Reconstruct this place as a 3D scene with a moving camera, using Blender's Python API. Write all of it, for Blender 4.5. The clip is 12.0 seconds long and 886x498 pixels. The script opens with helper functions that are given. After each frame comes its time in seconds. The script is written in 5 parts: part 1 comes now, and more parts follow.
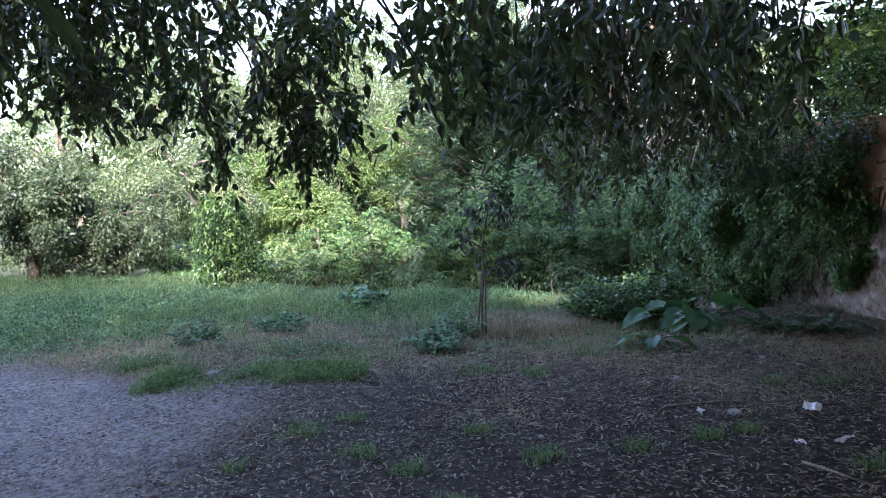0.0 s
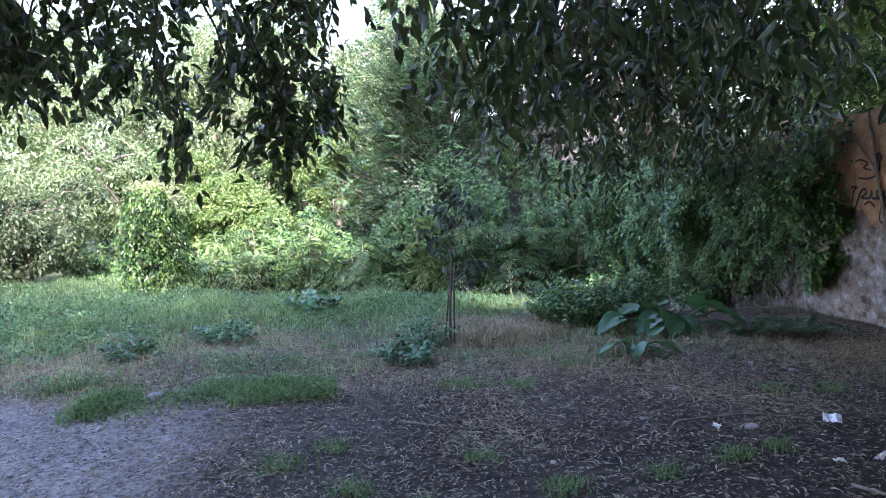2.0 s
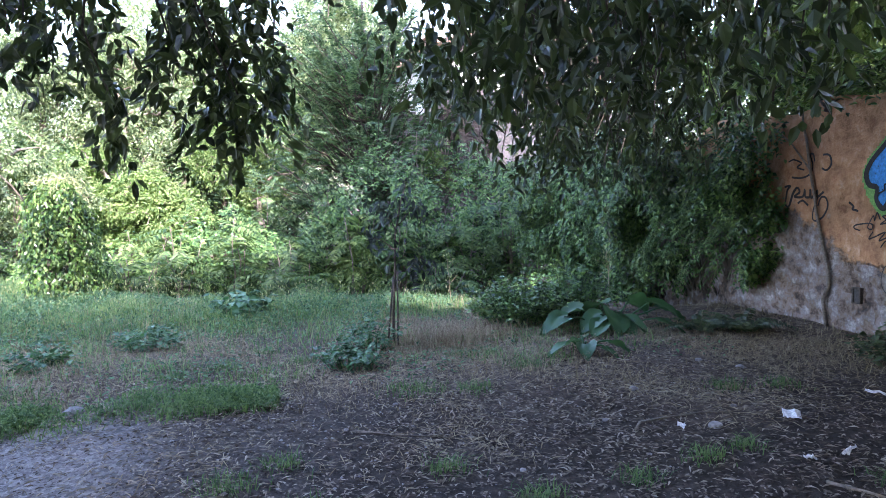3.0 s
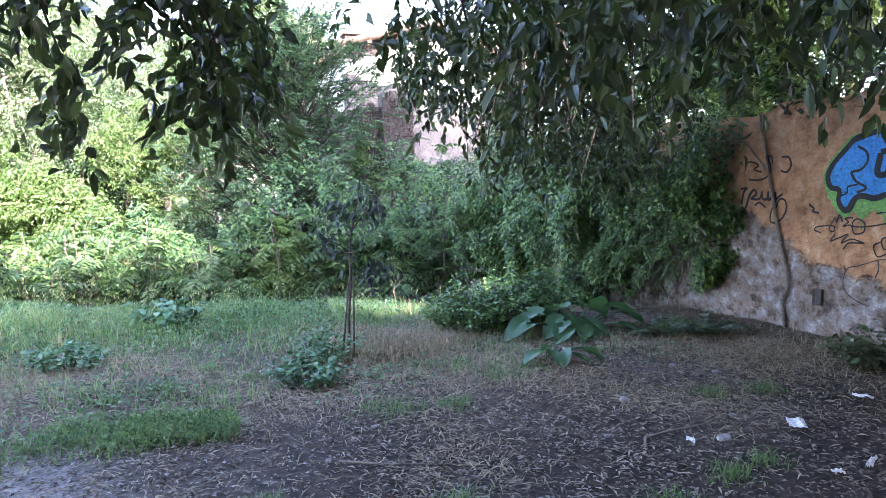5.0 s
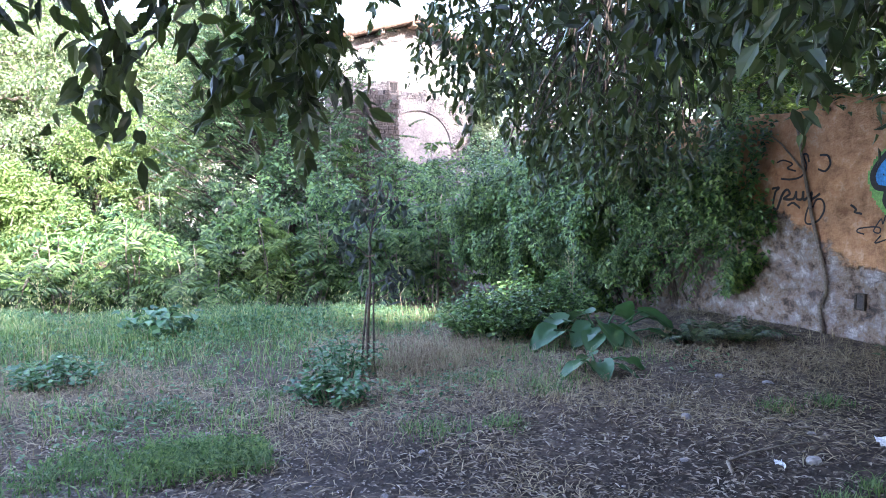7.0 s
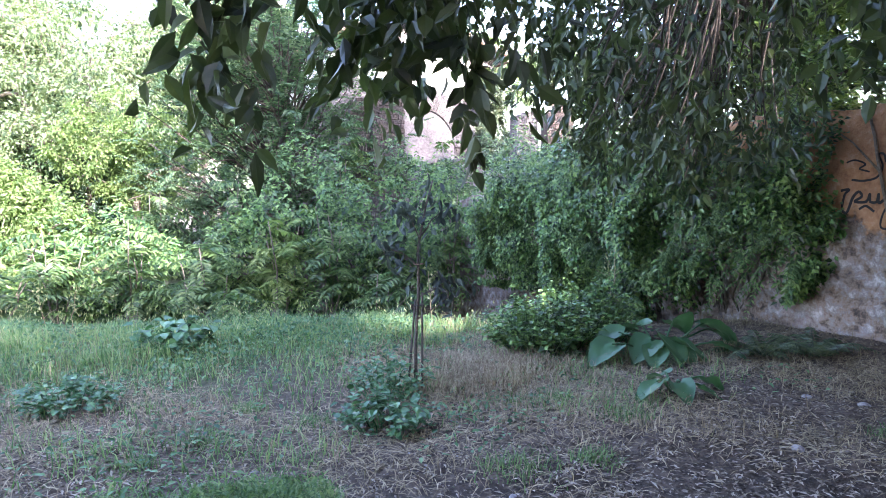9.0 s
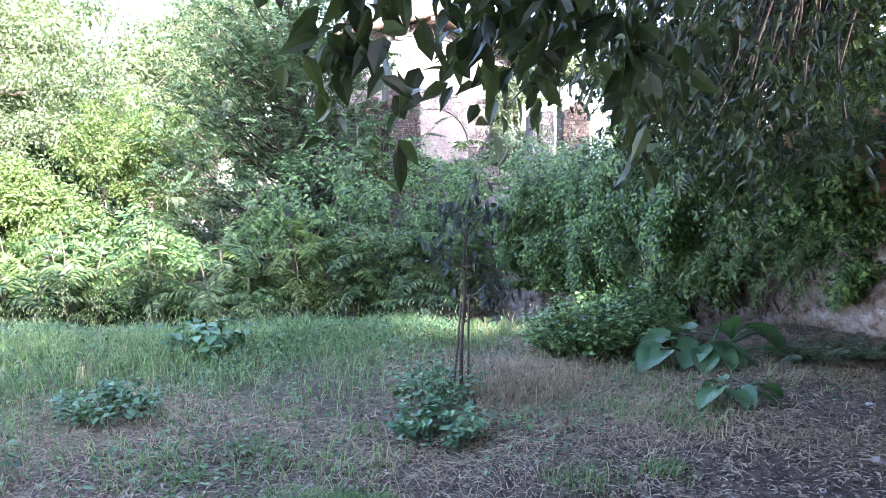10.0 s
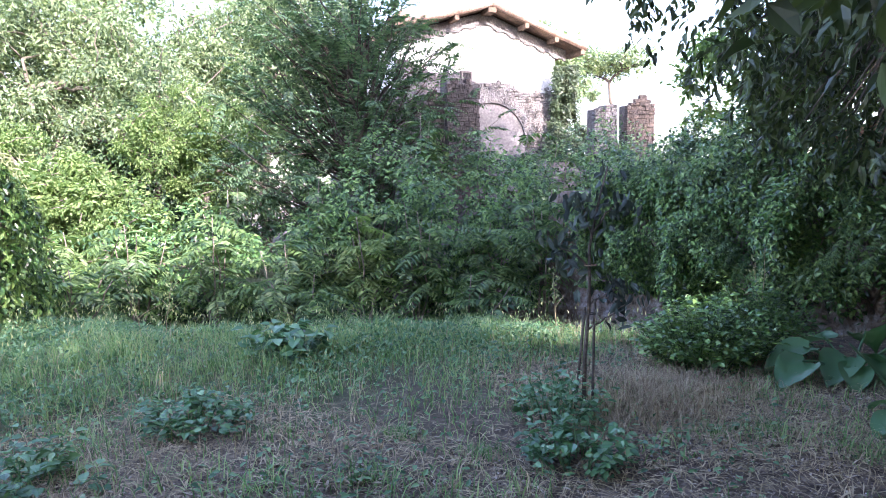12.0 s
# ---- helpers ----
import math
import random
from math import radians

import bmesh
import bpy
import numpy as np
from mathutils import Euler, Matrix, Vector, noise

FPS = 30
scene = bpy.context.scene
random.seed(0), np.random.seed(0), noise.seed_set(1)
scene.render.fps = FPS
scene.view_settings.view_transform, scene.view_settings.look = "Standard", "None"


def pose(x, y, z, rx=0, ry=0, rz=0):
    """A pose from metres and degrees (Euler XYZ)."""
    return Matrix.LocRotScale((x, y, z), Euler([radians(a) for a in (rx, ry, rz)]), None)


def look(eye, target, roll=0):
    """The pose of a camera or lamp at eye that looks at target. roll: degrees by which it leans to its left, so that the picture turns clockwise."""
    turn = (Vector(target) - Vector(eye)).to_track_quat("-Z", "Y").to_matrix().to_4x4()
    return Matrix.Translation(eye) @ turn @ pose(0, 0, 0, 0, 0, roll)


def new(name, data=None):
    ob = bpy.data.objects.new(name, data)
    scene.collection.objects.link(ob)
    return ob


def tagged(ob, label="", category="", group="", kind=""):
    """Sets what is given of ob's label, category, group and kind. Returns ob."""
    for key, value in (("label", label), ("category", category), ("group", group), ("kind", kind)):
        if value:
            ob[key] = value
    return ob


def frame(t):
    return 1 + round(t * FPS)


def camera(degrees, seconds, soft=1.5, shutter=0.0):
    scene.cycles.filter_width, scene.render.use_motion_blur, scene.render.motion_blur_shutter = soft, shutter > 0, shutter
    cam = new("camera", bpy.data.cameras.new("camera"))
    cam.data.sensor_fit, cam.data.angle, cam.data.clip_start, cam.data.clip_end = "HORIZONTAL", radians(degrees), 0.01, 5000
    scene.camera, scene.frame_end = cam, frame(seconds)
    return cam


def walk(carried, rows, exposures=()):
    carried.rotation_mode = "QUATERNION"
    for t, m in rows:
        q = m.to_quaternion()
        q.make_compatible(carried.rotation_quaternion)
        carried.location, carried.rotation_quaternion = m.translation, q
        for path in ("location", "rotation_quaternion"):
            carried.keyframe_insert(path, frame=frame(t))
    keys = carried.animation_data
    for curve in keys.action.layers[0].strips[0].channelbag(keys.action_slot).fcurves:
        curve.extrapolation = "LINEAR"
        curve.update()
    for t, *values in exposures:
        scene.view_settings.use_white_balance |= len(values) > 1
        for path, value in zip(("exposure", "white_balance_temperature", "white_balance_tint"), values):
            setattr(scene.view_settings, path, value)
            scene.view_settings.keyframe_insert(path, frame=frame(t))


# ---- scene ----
cam = camera(65.7, 12.0, soft=0.75)
METRES, EYE, TILT, LEAN, TURN = 4.5, 1.58, 0.0, 0.0, 0.0
ROWS = [
    (0.0, 0.0, 0.0, 0.0, -0.16, -4.49, 2.01),
    (0.5, -0.0305, 0.0308, 0.0015, -1.32, -4.52, 1.91),
    (1.0, -0.0621, 0.0609, -0.0007, -3.38, -4.59, 1.86),
    (1.5, -0.0779, 0.096, -0.0009, -5.12, -4.64, 1.77),
    (2.0, -0.0979, 0.1337, -0.0038, -6.62, -4.67, 1.7),
    (2.5, -0.1237, 0.167, -0.0054, -9.17, -4.69, 1.5),
    (3.0, -0.1442, 0.2015, -0.0126, -13.36, -4.77, 1.3),
    (5.0, -0.2283, 0.3337, -0.0154, -21.22, -4.79, 0.83),
    (5.5, -0.2375, 0.3663, -0.0149, -22.01, -4.79, 0.79),
    (6.0, -0.26, 0.4048, -0.0133, -22.49, -4.8, 0.69),
    (6.5, -0.28, 0.4383, -0.0181, -23.29, -4.79, 0.69),
    (8.5, -0.3399, 0.5935, -0.0147, -24.91, -4.76, 0.54),
    (9.0, -0.3544, 0.6358, -0.0146, -25.06, -4.76, 0.53),
    (9.5, -0.3734, 0.6686, -0.0162, -24.91, -4.75, 0.55),
    (10.0, -0.4028, 0.7022, -0.0156, -24.76, -4.71, 0.51),
    (10.5, -0.4207, 0.7355, -0.0218, -24.6, -4.79, 0.6),
    (11.0, -0.4322, 0.7808, -0.0214, -23.81, -4.8, 0.64),
    (11.5, -0.4473, 0.8239, -0.0268, -22.55, -4.79, 0.5),
    (12.0, -0.463, 0.8683, -0.0292, -21.65, -4.78, 0.34),
]
walk(cam, [(t, pose(0, 0, EYE, TILT, LEAN, TURN) @ pose(METRES * x, METRES * y, METRES * z, 90 + pitch, roll, yaw)) for t, x, y, z, yaw, pitch, roll in ROWS],
     exposures=[(0.0, 2.85, 6000, 27), (1.0, 3.15, 6000, 28), (2.5, 3.35, 6000, 29), (5.0, 3.82, 6050, 29), (9.0, 3.86, 6050, 30), (10.5, 3.78, 6050, 31), (11.0, 3.72, 6050, 31), (11.5, 3.5, 6000, 31), (12.0, 3.22, 6000, 31)])

# ---- world, sun, exposure ----
SUN_AZ, SUN_EL = 172.0, 31.0          # compass bearing the light comes from (0 = +y), elevation
world = bpy.data.worlds.new("sky")
scene.world = world
world.use_nodes = True
wn = world.node_tree.nodes
sky = wn.new("ShaderNodeTexSky")
sky.sky_type, sky.sun_disc = "NISHITA", False
sky.sun_elevation, sky.sun_rotation = radians(SUN_EL), radians(SUN_AZ)
sky.air_density, sky.dust_density = 1.2, 2.5
wn["Background"].inputs["Strength"].default_value = 0.15
world.node_tree.links.new(sky.outputs["Color"], wn["Background"].inputs["Color"])
sun_data = bpy.data.lights.new("sun", "SUN")
sun_data.energy, sun_data.angle, sun_data.color = 2.0, radians(0.55), (1.0, 0.93, 0.82)
sun = new("sun", sun_data)
toward = Vector((math.sin(radians(SUN_AZ)) * math.cos(radians(SUN_EL)), math.cos(radians(SUN_AZ)) * math.cos(radians(SUN_EL)), math.sin(radians(SUN_EL))))
sun.matrix_world = look(tuple(toward * 60), (0, 0, 0))


# ---- materials ----
def material(name):
    m = bpy.data.materials.new(name)
    m.use_nodes = True
    return m, m.node_tree.nodes, m.node_tree.links, m.node_tree.nodes["Principled BSDF"]


def ramp(nodes, stops):
    r = nodes.new("ShaderNodeValToRGB")
    while len(r.color_ramp.elements) < len(stops):
        r.color_ramp.elements.new(0.5)
    for e, (p, c) in zip(r.color_ramp.elements, stops):
        e.position, e.color = p, (*c, 1)
    return r


def noise_node(nodes, links, scale, detail=4.0, rough=0.6, coords=None):
    n = nodes.new("ShaderNodeTexNoise")
    n.inputs["Scale"].default_value, n.inputs["Detail"].default_value, n.inputs["Roughness"].default_value = scale, detail, rough
    if coords is None:
        coords = nodes.new("ShaderNodeNewGeometry").outputs["Position"]
    links.new(coords, n.inputs["Vector"])
    return n


def mixed(nodes, links, fac, a, b, blend="MIX"):
    m = nodes.new("ShaderNodeMix")
    m.data_type, m.blend_type = "RGBA", blend
    for sock, v in ((m.inputs[0], fac), (m.inputs[6], a), (m.inputs[7], b)):
        if isinstance(v, (int, float)):
            sock.default_value = v
        elif isinstance(v, tuple):
            sock.default_value = (*v, 1)
        else:
            links.new(v, sock)
    return m.outputs[2]


def leaf_material(name, dark, mid, light, through_light=0.4, rough=0.45, patch=1.2):
    """Leaves: each its own tint, patches of lighter and darker growth, light passing through."""
    m, n, l, p = material(name)
    geo = n.new("ShaderNodeNewGeometry")
    big = noise_node(n, l, patch, 2.0)
    add = n.new("ShaderNodeMath")
    add.operation = "MULTIPLY_ADD"
    l.new(big.outputs["Fac"], add.inputs[0])
    add.inputs[1].default_value = 0.9
    sub = n.new("ShaderNodeMath")
    sub.operation = "MULTIPLY_ADD"
    l.new(geo.outputs["Random Per Island"], sub.inputs[0])
    sub.inputs[1].default_value, sub.inputs[2].default_value = 0.95, -0.42
    l.new(sub.outputs[0], add.inputs[2])
    r = ramp(n, [(0.08, dark), (0.45, mid), (0.9, light)])
    l.new(add.outputs[0], r.inputs[0])
    l.new(r.outputs[0], p.inputs["Base Color"])
    p.inputs["Roughness"].default_value = rough
    t = n.new("ShaderNodeBsdfTranslucent")
    tint = mixed(n, l, 1.0, r.outputs[0], (1.3, 1.35, 0.7), "MULTIPLY")
    l.new(tint, t.inputs["Color"])
    mix = n.new("ShaderNodeMixShader")
    mix.inputs[0].default_value = through_light
    l.new(p.outputs[0], mix.inputs[1])
    l.new(t.outputs[0], mix.inputs[2])
    l.new(mix.outputs[0], n["Material Output"].inputs["Surface"])
    return m


def rough_material(name, stops, scale, fine=40.0, bump=0.4, rough=0.9, distance=0.02):
    """Bark, stone, soil: two scales of noise in colour and relief."""
    m, n, l, p = material(name)
    a, b = noise_node(n, l, scale), noise_node(n, l, fine, 3.0)
    r = ramp(n, stops)
    l.new(a.outputs["Fac"], r.inputs[0])
    f = ramp(n, [(0.3, (0.6, 0.6, 0.6)), (0.7, (1.25, 1.25, 1.25))])
    l.new(b.outputs["Fac"], f.inputs[0])
    l.new(mixed(n, l, 1.0, r.outputs[0], f.outputs[0], "MULTIPLY"), p.inputs["Base Color"])
    p.inputs["Roughness"].default_value = rough
    bp = n.new("ShaderNodeBump")
    bp.inputs["Strength"].default_value, bp.inputs["Distance"].default_value = bump, distance
    l.new(b.outputs["Fac"], bp.inputs["Height"])
    l.new(bp.outputs[0], p.inputs["Normal"])
    return m


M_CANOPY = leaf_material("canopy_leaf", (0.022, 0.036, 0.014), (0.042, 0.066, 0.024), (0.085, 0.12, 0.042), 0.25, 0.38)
M_IVY = leaf_material("ivy_leaf", (0.015, 0.046, 0.012), (0.062, 0.148, 0.036), (0.20, 0.315, 0.09), 0.14, 0.30, 2.6)
M_HEDGE = leaf_material("hedge_leaf", (0.016, 0.05, 0.015), (0.06, 0.148, 0.038), (0.17, 0.29, 0.085), 0.15, 0.38, 1.4)
M_FROND = leaf_material("frond_leaf", (0.03, 0.075, 0.026), (0.072, 0.145, 0.047), (0.155, 0.24, 0.085), 0.3, 0.45, 0.9)
M_DARKTREE = leaf_material("dark_tree_leaf", (0.03, 0.07, 0.035), (0.07, 0.135, 0.065), (0.13, 0.21, 0.10), 0.3, 0.55)
M_PALE = leaf_material("pale_leaf", (0.06, 0.10, 0.055), (0.15, 0.215, 0.115), (0.27, 0.345, 0.19), 0.4, 0.6, 0.6)
M_YELLOW = leaf_material("yellow_green_leaf", (0.075, 0.14, 0.04), (0.135, 0.215, 0.068), (0.22, 0.31, 0.115), 0.4, 0.55, 0.5)
M_SHRUB = leaf_material("shrub_leaf", (0.035, 0.06, 0.03), (0.07, 0.11, 0.055), (0.13, 0.17, 0.09), 0.3, 0.4, 0.8)
M_WEED = leaf_material("weed_leaf", (0.035, 0.10, 0.05), (0.085, 0.195, 0.092), (0.17, 0.29, 0.15), 0.28, 0.42, 2.0)
M_MALLOW = leaf_material("mallow_leaf", (0.024, 0.085, 0.034), (0.056, 0.16, 0.066), (0.125, 0.25, 0.12), 0.25, 0.36, 2.0)
M_BIGLEAF = leaf_material("broad_leaf", (0.025, 0.08, 0.038), (0.042, 0.12, 0.056), (0.085, 0.18, 0.085), 0.3, 0.38, 2.0)
M_GRASS = leaf_material("grass_blade", (0.055, 0.13, 0.045), (0.12, 0.24, 0.085), (0.27, 0.36, 0.16), 0.35, 0.6, 1.8)
M_LAWN = leaf_material("short_grass", (0.05, 0.11, 0.045), (0.10, 0.19, 0.07), (0.18, 0.27, 0.11), 0.35, 0.6, 1.5)
M_STRAW = leaf_material("straw", (0.14, 0.108, 0.066), (0.265, 0.21, 0.135), (0.40, 0.335, 0.225), 0.15, 0.8, 2.0)
M_LITTER = leaf_material("fallen_leaf", (0.075, 0.058, 0.043), (0.19, 0.155, 0.118), (0.38, 0.33, 0.27), 0.08, 0.8, 4.0)
M_CRUMB = leaf_material("leaf_crumb", (0.04, 0.03, 0.025), (0.10, 0.08, 0.065), (0.26, 0.22, 0.18), 0.0, 0.9, 5.0)
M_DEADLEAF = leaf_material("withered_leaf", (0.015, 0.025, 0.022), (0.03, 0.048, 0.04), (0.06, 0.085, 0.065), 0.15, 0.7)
M_PLUME = leaf_material("pale_plume", (0.20, 0.24, 0.11), (0.32, 0.35, 0.18), (0.45, 0.47, 0.28), 0.35, 0.8)
M_BARK = rough_material("bark", [(0.3, (0.05, 0.04, 0.03)), (0.7, (0.14, 0.115, 0.09))], 9.0, 60.0, 0.8)
M_PALEBARK = rough_material("pale_bark", [(0.3, (0.12, 0.10, 0.08)), (0.7, (0.28, 0.24, 0.19))], 9.0, 60.0, 0.6)
M_STAKE = rough_material("stake_wood", [(0.3, (0.05, 0.042, 0.034)), (0.7, (0.11, 0.092, 0.072))], 14.0, 90.0, 0.5)
M_STONE = rough_material("rubble_stone", [(0.3, (0.115, 0.105, 0.098)), (0.55, (0.20, 0.185, 0.172)), (0.75, (0.29, 0.27, 0.255))], 2.5, 18.0, 0.9, 0.95, 0.06)
M_BRICK = rough_material("ruin_brick", [(0.3, (0.062, 0.049, 0.042)), (0.6, (0.122, 0.096, 0.08)), (0.8, (0.18, 0.15, 0.127))], 3.0, 22.0, 0.8, 0.95, 0.04)
M_MORTAR = rough_material("mortar", [(0.3, (0.11, 0.095, 0.085)), (0.7, (0.20, 0.175, 0.155))], 4.0, 30.0, 0.6)
M_WHITEWASH = rough_material("whitewashed_plaster", [(0.3, (0.66, 0.64, 0.59)), (0.7, (0.82, 0.80, 0.75))], 1.2, 14.0, 0.3)
M_TILE = rough_material("roof_tile", [(0.3, (0.20, 0.13, 0.09)), (0.7, (0.38, 0.27, 0.20))], 3.0, 20.0, 0.5)
M_TIMBER = rough_material("roof_timber", [(0.3, (0.09, 0.06, 0.04)), (0.7, (0.22, 0.14, 0.09))], 5.0, 40.0, 0.5)
M_IRON = rough_material("dark_iron", [(0.3, (0.03, 0.03, 0.03)), (0.7, (0.07, 0.06, 0.055))], 20.0, 80.0, 0.3, 0.6)
M_PAPER = rough_material("white_paper", [(0.3, (0.72, 0.72, 0.72)), (0.7, (0.84, 0.84, 0.84))], 12.0, 80.0, 0.3)
M_PEBBLE = rough_material("pebble", [(0.3, (0.16, 0.145, 0.145)), (0.7, (0.44, 0.415, 0.40))], 6.0, 50.0, 0.4)


# ---- mesh tools ----
def raw_mesh(name, verts, loops, sizes, mat, parent=None, smooth=False):
    me = bpy.data.meshes.new(name)
    verts = np.asarray(verts, np.float32)
    loops, sizes = np.asarray(loops, np.int32).ravel(), np.asarray(sizes, np.int32)
    me.vertices.add(len(verts))
    me.vertices.foreach_set("co", verts.ravel())
    me.loops.add(len(loops))
    me.loops.foreach_set("vertex_index", loops)
    me.polygons.add(len(sizes))
    me.polygons.foreach_set("loop_start", np.concatenate(([0], np.cumsum(sizes)[:-1])).astype(np.int32))
    me.update(calc_edges=True)
    me.polygons.foreach_set("use_smooth", np.full(len(sizes), smooth))
    me.materials.append(mat)
    ob = new(name, me)
    ob.parent = parent
    return ob


def part(name, bm, mat, parent, label=""):
    me = bpy.data.meshes.new(name)
    bm.to_mesh(me)
    bm.free()
    me.materials.append(mat)
    ob = new(name, me)
    ob.parent = parent
    return tagged(ob, label)


def unit(a):
    return a / np.maximum(np.linalg.norm(a, axis=-1, keepdims=True), 1e-6)


def leaf_cloud(name, P, D, N, L, W, mat, parent=None, fine=False, bend=0.25):
    """Leaves at P, growing along D, facing N: kites folded on the midrib, or with fine=True pointed ovals."""
    P, D, N = np.asarray(P, float), unit(np.asarray(D, float)), np.asarray(N, float)
    S = unit(np.cross(D, N))
    N = np.cross(S, D)
    n = len(P)
    L = np.broadcast_to(L, n).reshape(n, 1)
    W = np.broadcast_to(W, n).reshape(n, 1)
    if fine:
        rows = [P, P + D * L * .28 + S * W * .46 + N * W * .16, P + D * L * .62 + S * W * .40 + N * (W * .12 - bend * L * .12), P + D * L - N * L * bend * .5,
                P + D * L * .62 - S * W * .40 + N * (W * .12 - bend * L * .12), P + D * L * .28 - S * W * .46 + N * W * .16, P + D * L * .5 - N * L * bend * .1]
        V = np.stack(rows, 1).reshape(-1, 3)
        q = np.array([0, 6, 2, 1, 6, 3, 2, 0, 5, 4, 6, 6, 4, 3])
        loops = (np.arange(n)[:, None] * 7 + q).ravel()
        sizes = np.tile([4, 3, 4, 3], n)
    else:
        V = np.stack([P, P + D * L * .45 + S * W * .5 + N * W * .15, P + D * L - N * L * bend * .5, P + D * L * .45 - S * W * .5 + N * W * .15], 1).reshape(-1, 3)
        loops = (np.arange(n)[:, None] * 4 + np.arange(4)).ravel()
        sizes = np.full(n, 4)
    return raw_mesh(name, V, loops, sizes, mat, parent)


def blades(name, P, H, W, lean, mat, rng, parent=None):
    """Grass blades: a quad and a tip each, bending over."""
    n = len(P)
    a = rng.uniform(0, 2 * np.pi, n)
    out = np.stack([np.cos(a), np.sin(a), np.zeros(n)], 1)
    side = np.stack([-np.sin(a), np.cos(a), np.zeros(n)], 1)
    H, W, lean = (np.broadcast_to(v, n).reshape(n, 1) for v in (H, W, lean))
    up = np.array([[0, 0, 1.0]])
    m1 = P + up * H * .55 + out * H * lean * .3
    tip = P + up * H * (1 - .25 * lean) + out * H * lean
    V = np.stack([P - side * W * .5, P + side * W * .5, m1 + side * W * .42, m1 - side * W * .42, tip], 1).reshape(-1, 3)
    q = np.array([0, 1, 2, 3, 3, 2, 4])
    return raw_mesh(name, V, (np.arange(n)[:, None] * 5 + q).ravel(), np.tile([4, 3], n), mat, parent)


def tubes(name, lines, mat, parent=None, sides=6):
    """Tapered round limbs: each line is (points, radius at start, radius at end)."""
    V, loops, sizes, base = [], [], [], 0
    ang = np.arange(sides) * 2 * np.pi / sides
    for pts, r0, r1 in lines:
        pts = np.asarray(pts, float)
        k = len(pts)
        T = unit(np.gradient(pts, axis=0))
        ref = np.array([0.3, 0.9, 0.1]) if abs(T[0][2]) > 0.8 else np.array([0, 0, 1.0])
        A = unit(np.cross(T, ref))
        B = np.cross(T, A)
        r = np.linspace(r0, r1, k)[:, None, None]
        ring = pts[:, None, :] + r * (np.cos(ang)[None, :, None] * A[:, None, :] + np.sin(ang)[None, :, None] * B[:, None, :])
        V.append(ring.reshape(-1, 3))
        for i in range(k - 1):
            for j in range(sides):
                j2 = (j + 1) % sides
                loops += [base + i * sides + j, base + i * sides + j2, base + (i + 1) * sides + j2, base + (i + 1) * sides + j]
                sizes.append(4)
        loops += list(range(base, base + sides))[::-1] + [base + (k - 1) * sides + j for j in range(sides)]
        sizes += [sides, sides]
        base += k * sides
    return raw_mesh(name, np.concatenate(V), loops, sizes, mat, parent, True)


def bend_line(a, b, sag, rng, k=7, wob=0.06):
    """A crooked line from a to b that rises by sag midway."""
    a, b = np.asarray(a, float), np.asarray(b, float)
    t = np.linspace(0, 1, k)[:, None]
    d = np.linalg.norm(b - a)
    w = rng.normal(0, wob * d * .5, (k, 3)) * np.sin(np.pi * t)
    return a + (b - a) * t + np.array([0, 0, sag]) * np.sin(np.pi * t) + w


def box(bm, x0, x1, y0, y1, z0, z1, jitter=0.0, rng=None):
    vs = [bm.verts.new((x, y, z)) for x in (x0, x1) for y in (y0, y1) for z in (z0, z1)]
    for f in ((0, 1, 3, 2), (4, 6, 7, 5), (0, 4, 5, 1), (2, 3, 7, 6), (0, 2, 6, 4), (1, 5, 7, 3)):
        bm.faces.new([vs[i] for i in f])
    if jitter:
        for v in vs:
            v.co += Vector(rng.normal(0, jitter, 3))
    return vs


def lumpy(P, scale, seed):
    """Smooth values, about -1 to 1, at the points P."""
    P = np.asarray(P, float) * scale
    r = np.random.default_rng(seed)
    out = np.zeros(len(P))
    for _ in range(7):
        k = r.normal(0, 1, 3)
        out += np.sin(P @ k * r.uniform(0.7, 1.8) + r.uniform(0, 6.28))
    return out / 2.6


def empty_thing(name, at, label, category, group=""):
    ob = new(name)
    ob.location = at
    return tagged(ob, label, category, group)


def local(P, at):
    return np.asarray(P, float) - np.asarray(at, float)


# ---- ground ----
def edge_y(x):
    """Where the meadow ends and the ground begins to fall away."""
    return 9.4 - 0.40 * (np.asarray(x) - 1.0)


def ground_z(x, y):
    x, y = np.asarray(x, float), np.asarray(y, float)
    bump = 0.018 * np.sin(1.9 * x + 0.7 * y) + 0.015 * np.sin(2.3 * y - 1.1 * x + 1) + 0.008 * np.sin(5.1 * x + 4.3 * y)
    fall = np.clip((y - edge_y(x)) / 4.5, 0, 1)
    fall = fall * fall * (3 - 2 * fall) * np.clip((x + 5.5) / 3.5, 0.15, 1)
    wallrise = 0.12 * np.clip((x - 3.3) / 1.2, 0, 1) * np.clip((9 - y) / 2, 0, 1)
    return bump - 0.95 * fall + wallrise


def gravel_mask(x, y):
    wob = 0.25 * np.sin(2.1 * y + 0.5) + 0.15 * np.sin(4.7 * x + 1.0)
    right = 1 / (1 + np.exp((x + 1.35 + 0.12 * (y - 3) + wob) / 0.28))
    far = 1 / (1 + np.exp((y - 6.25 + 0.45 * (x + 2.6) * (x < -2.6) + wob * .5) / 0.16))
    return right * far


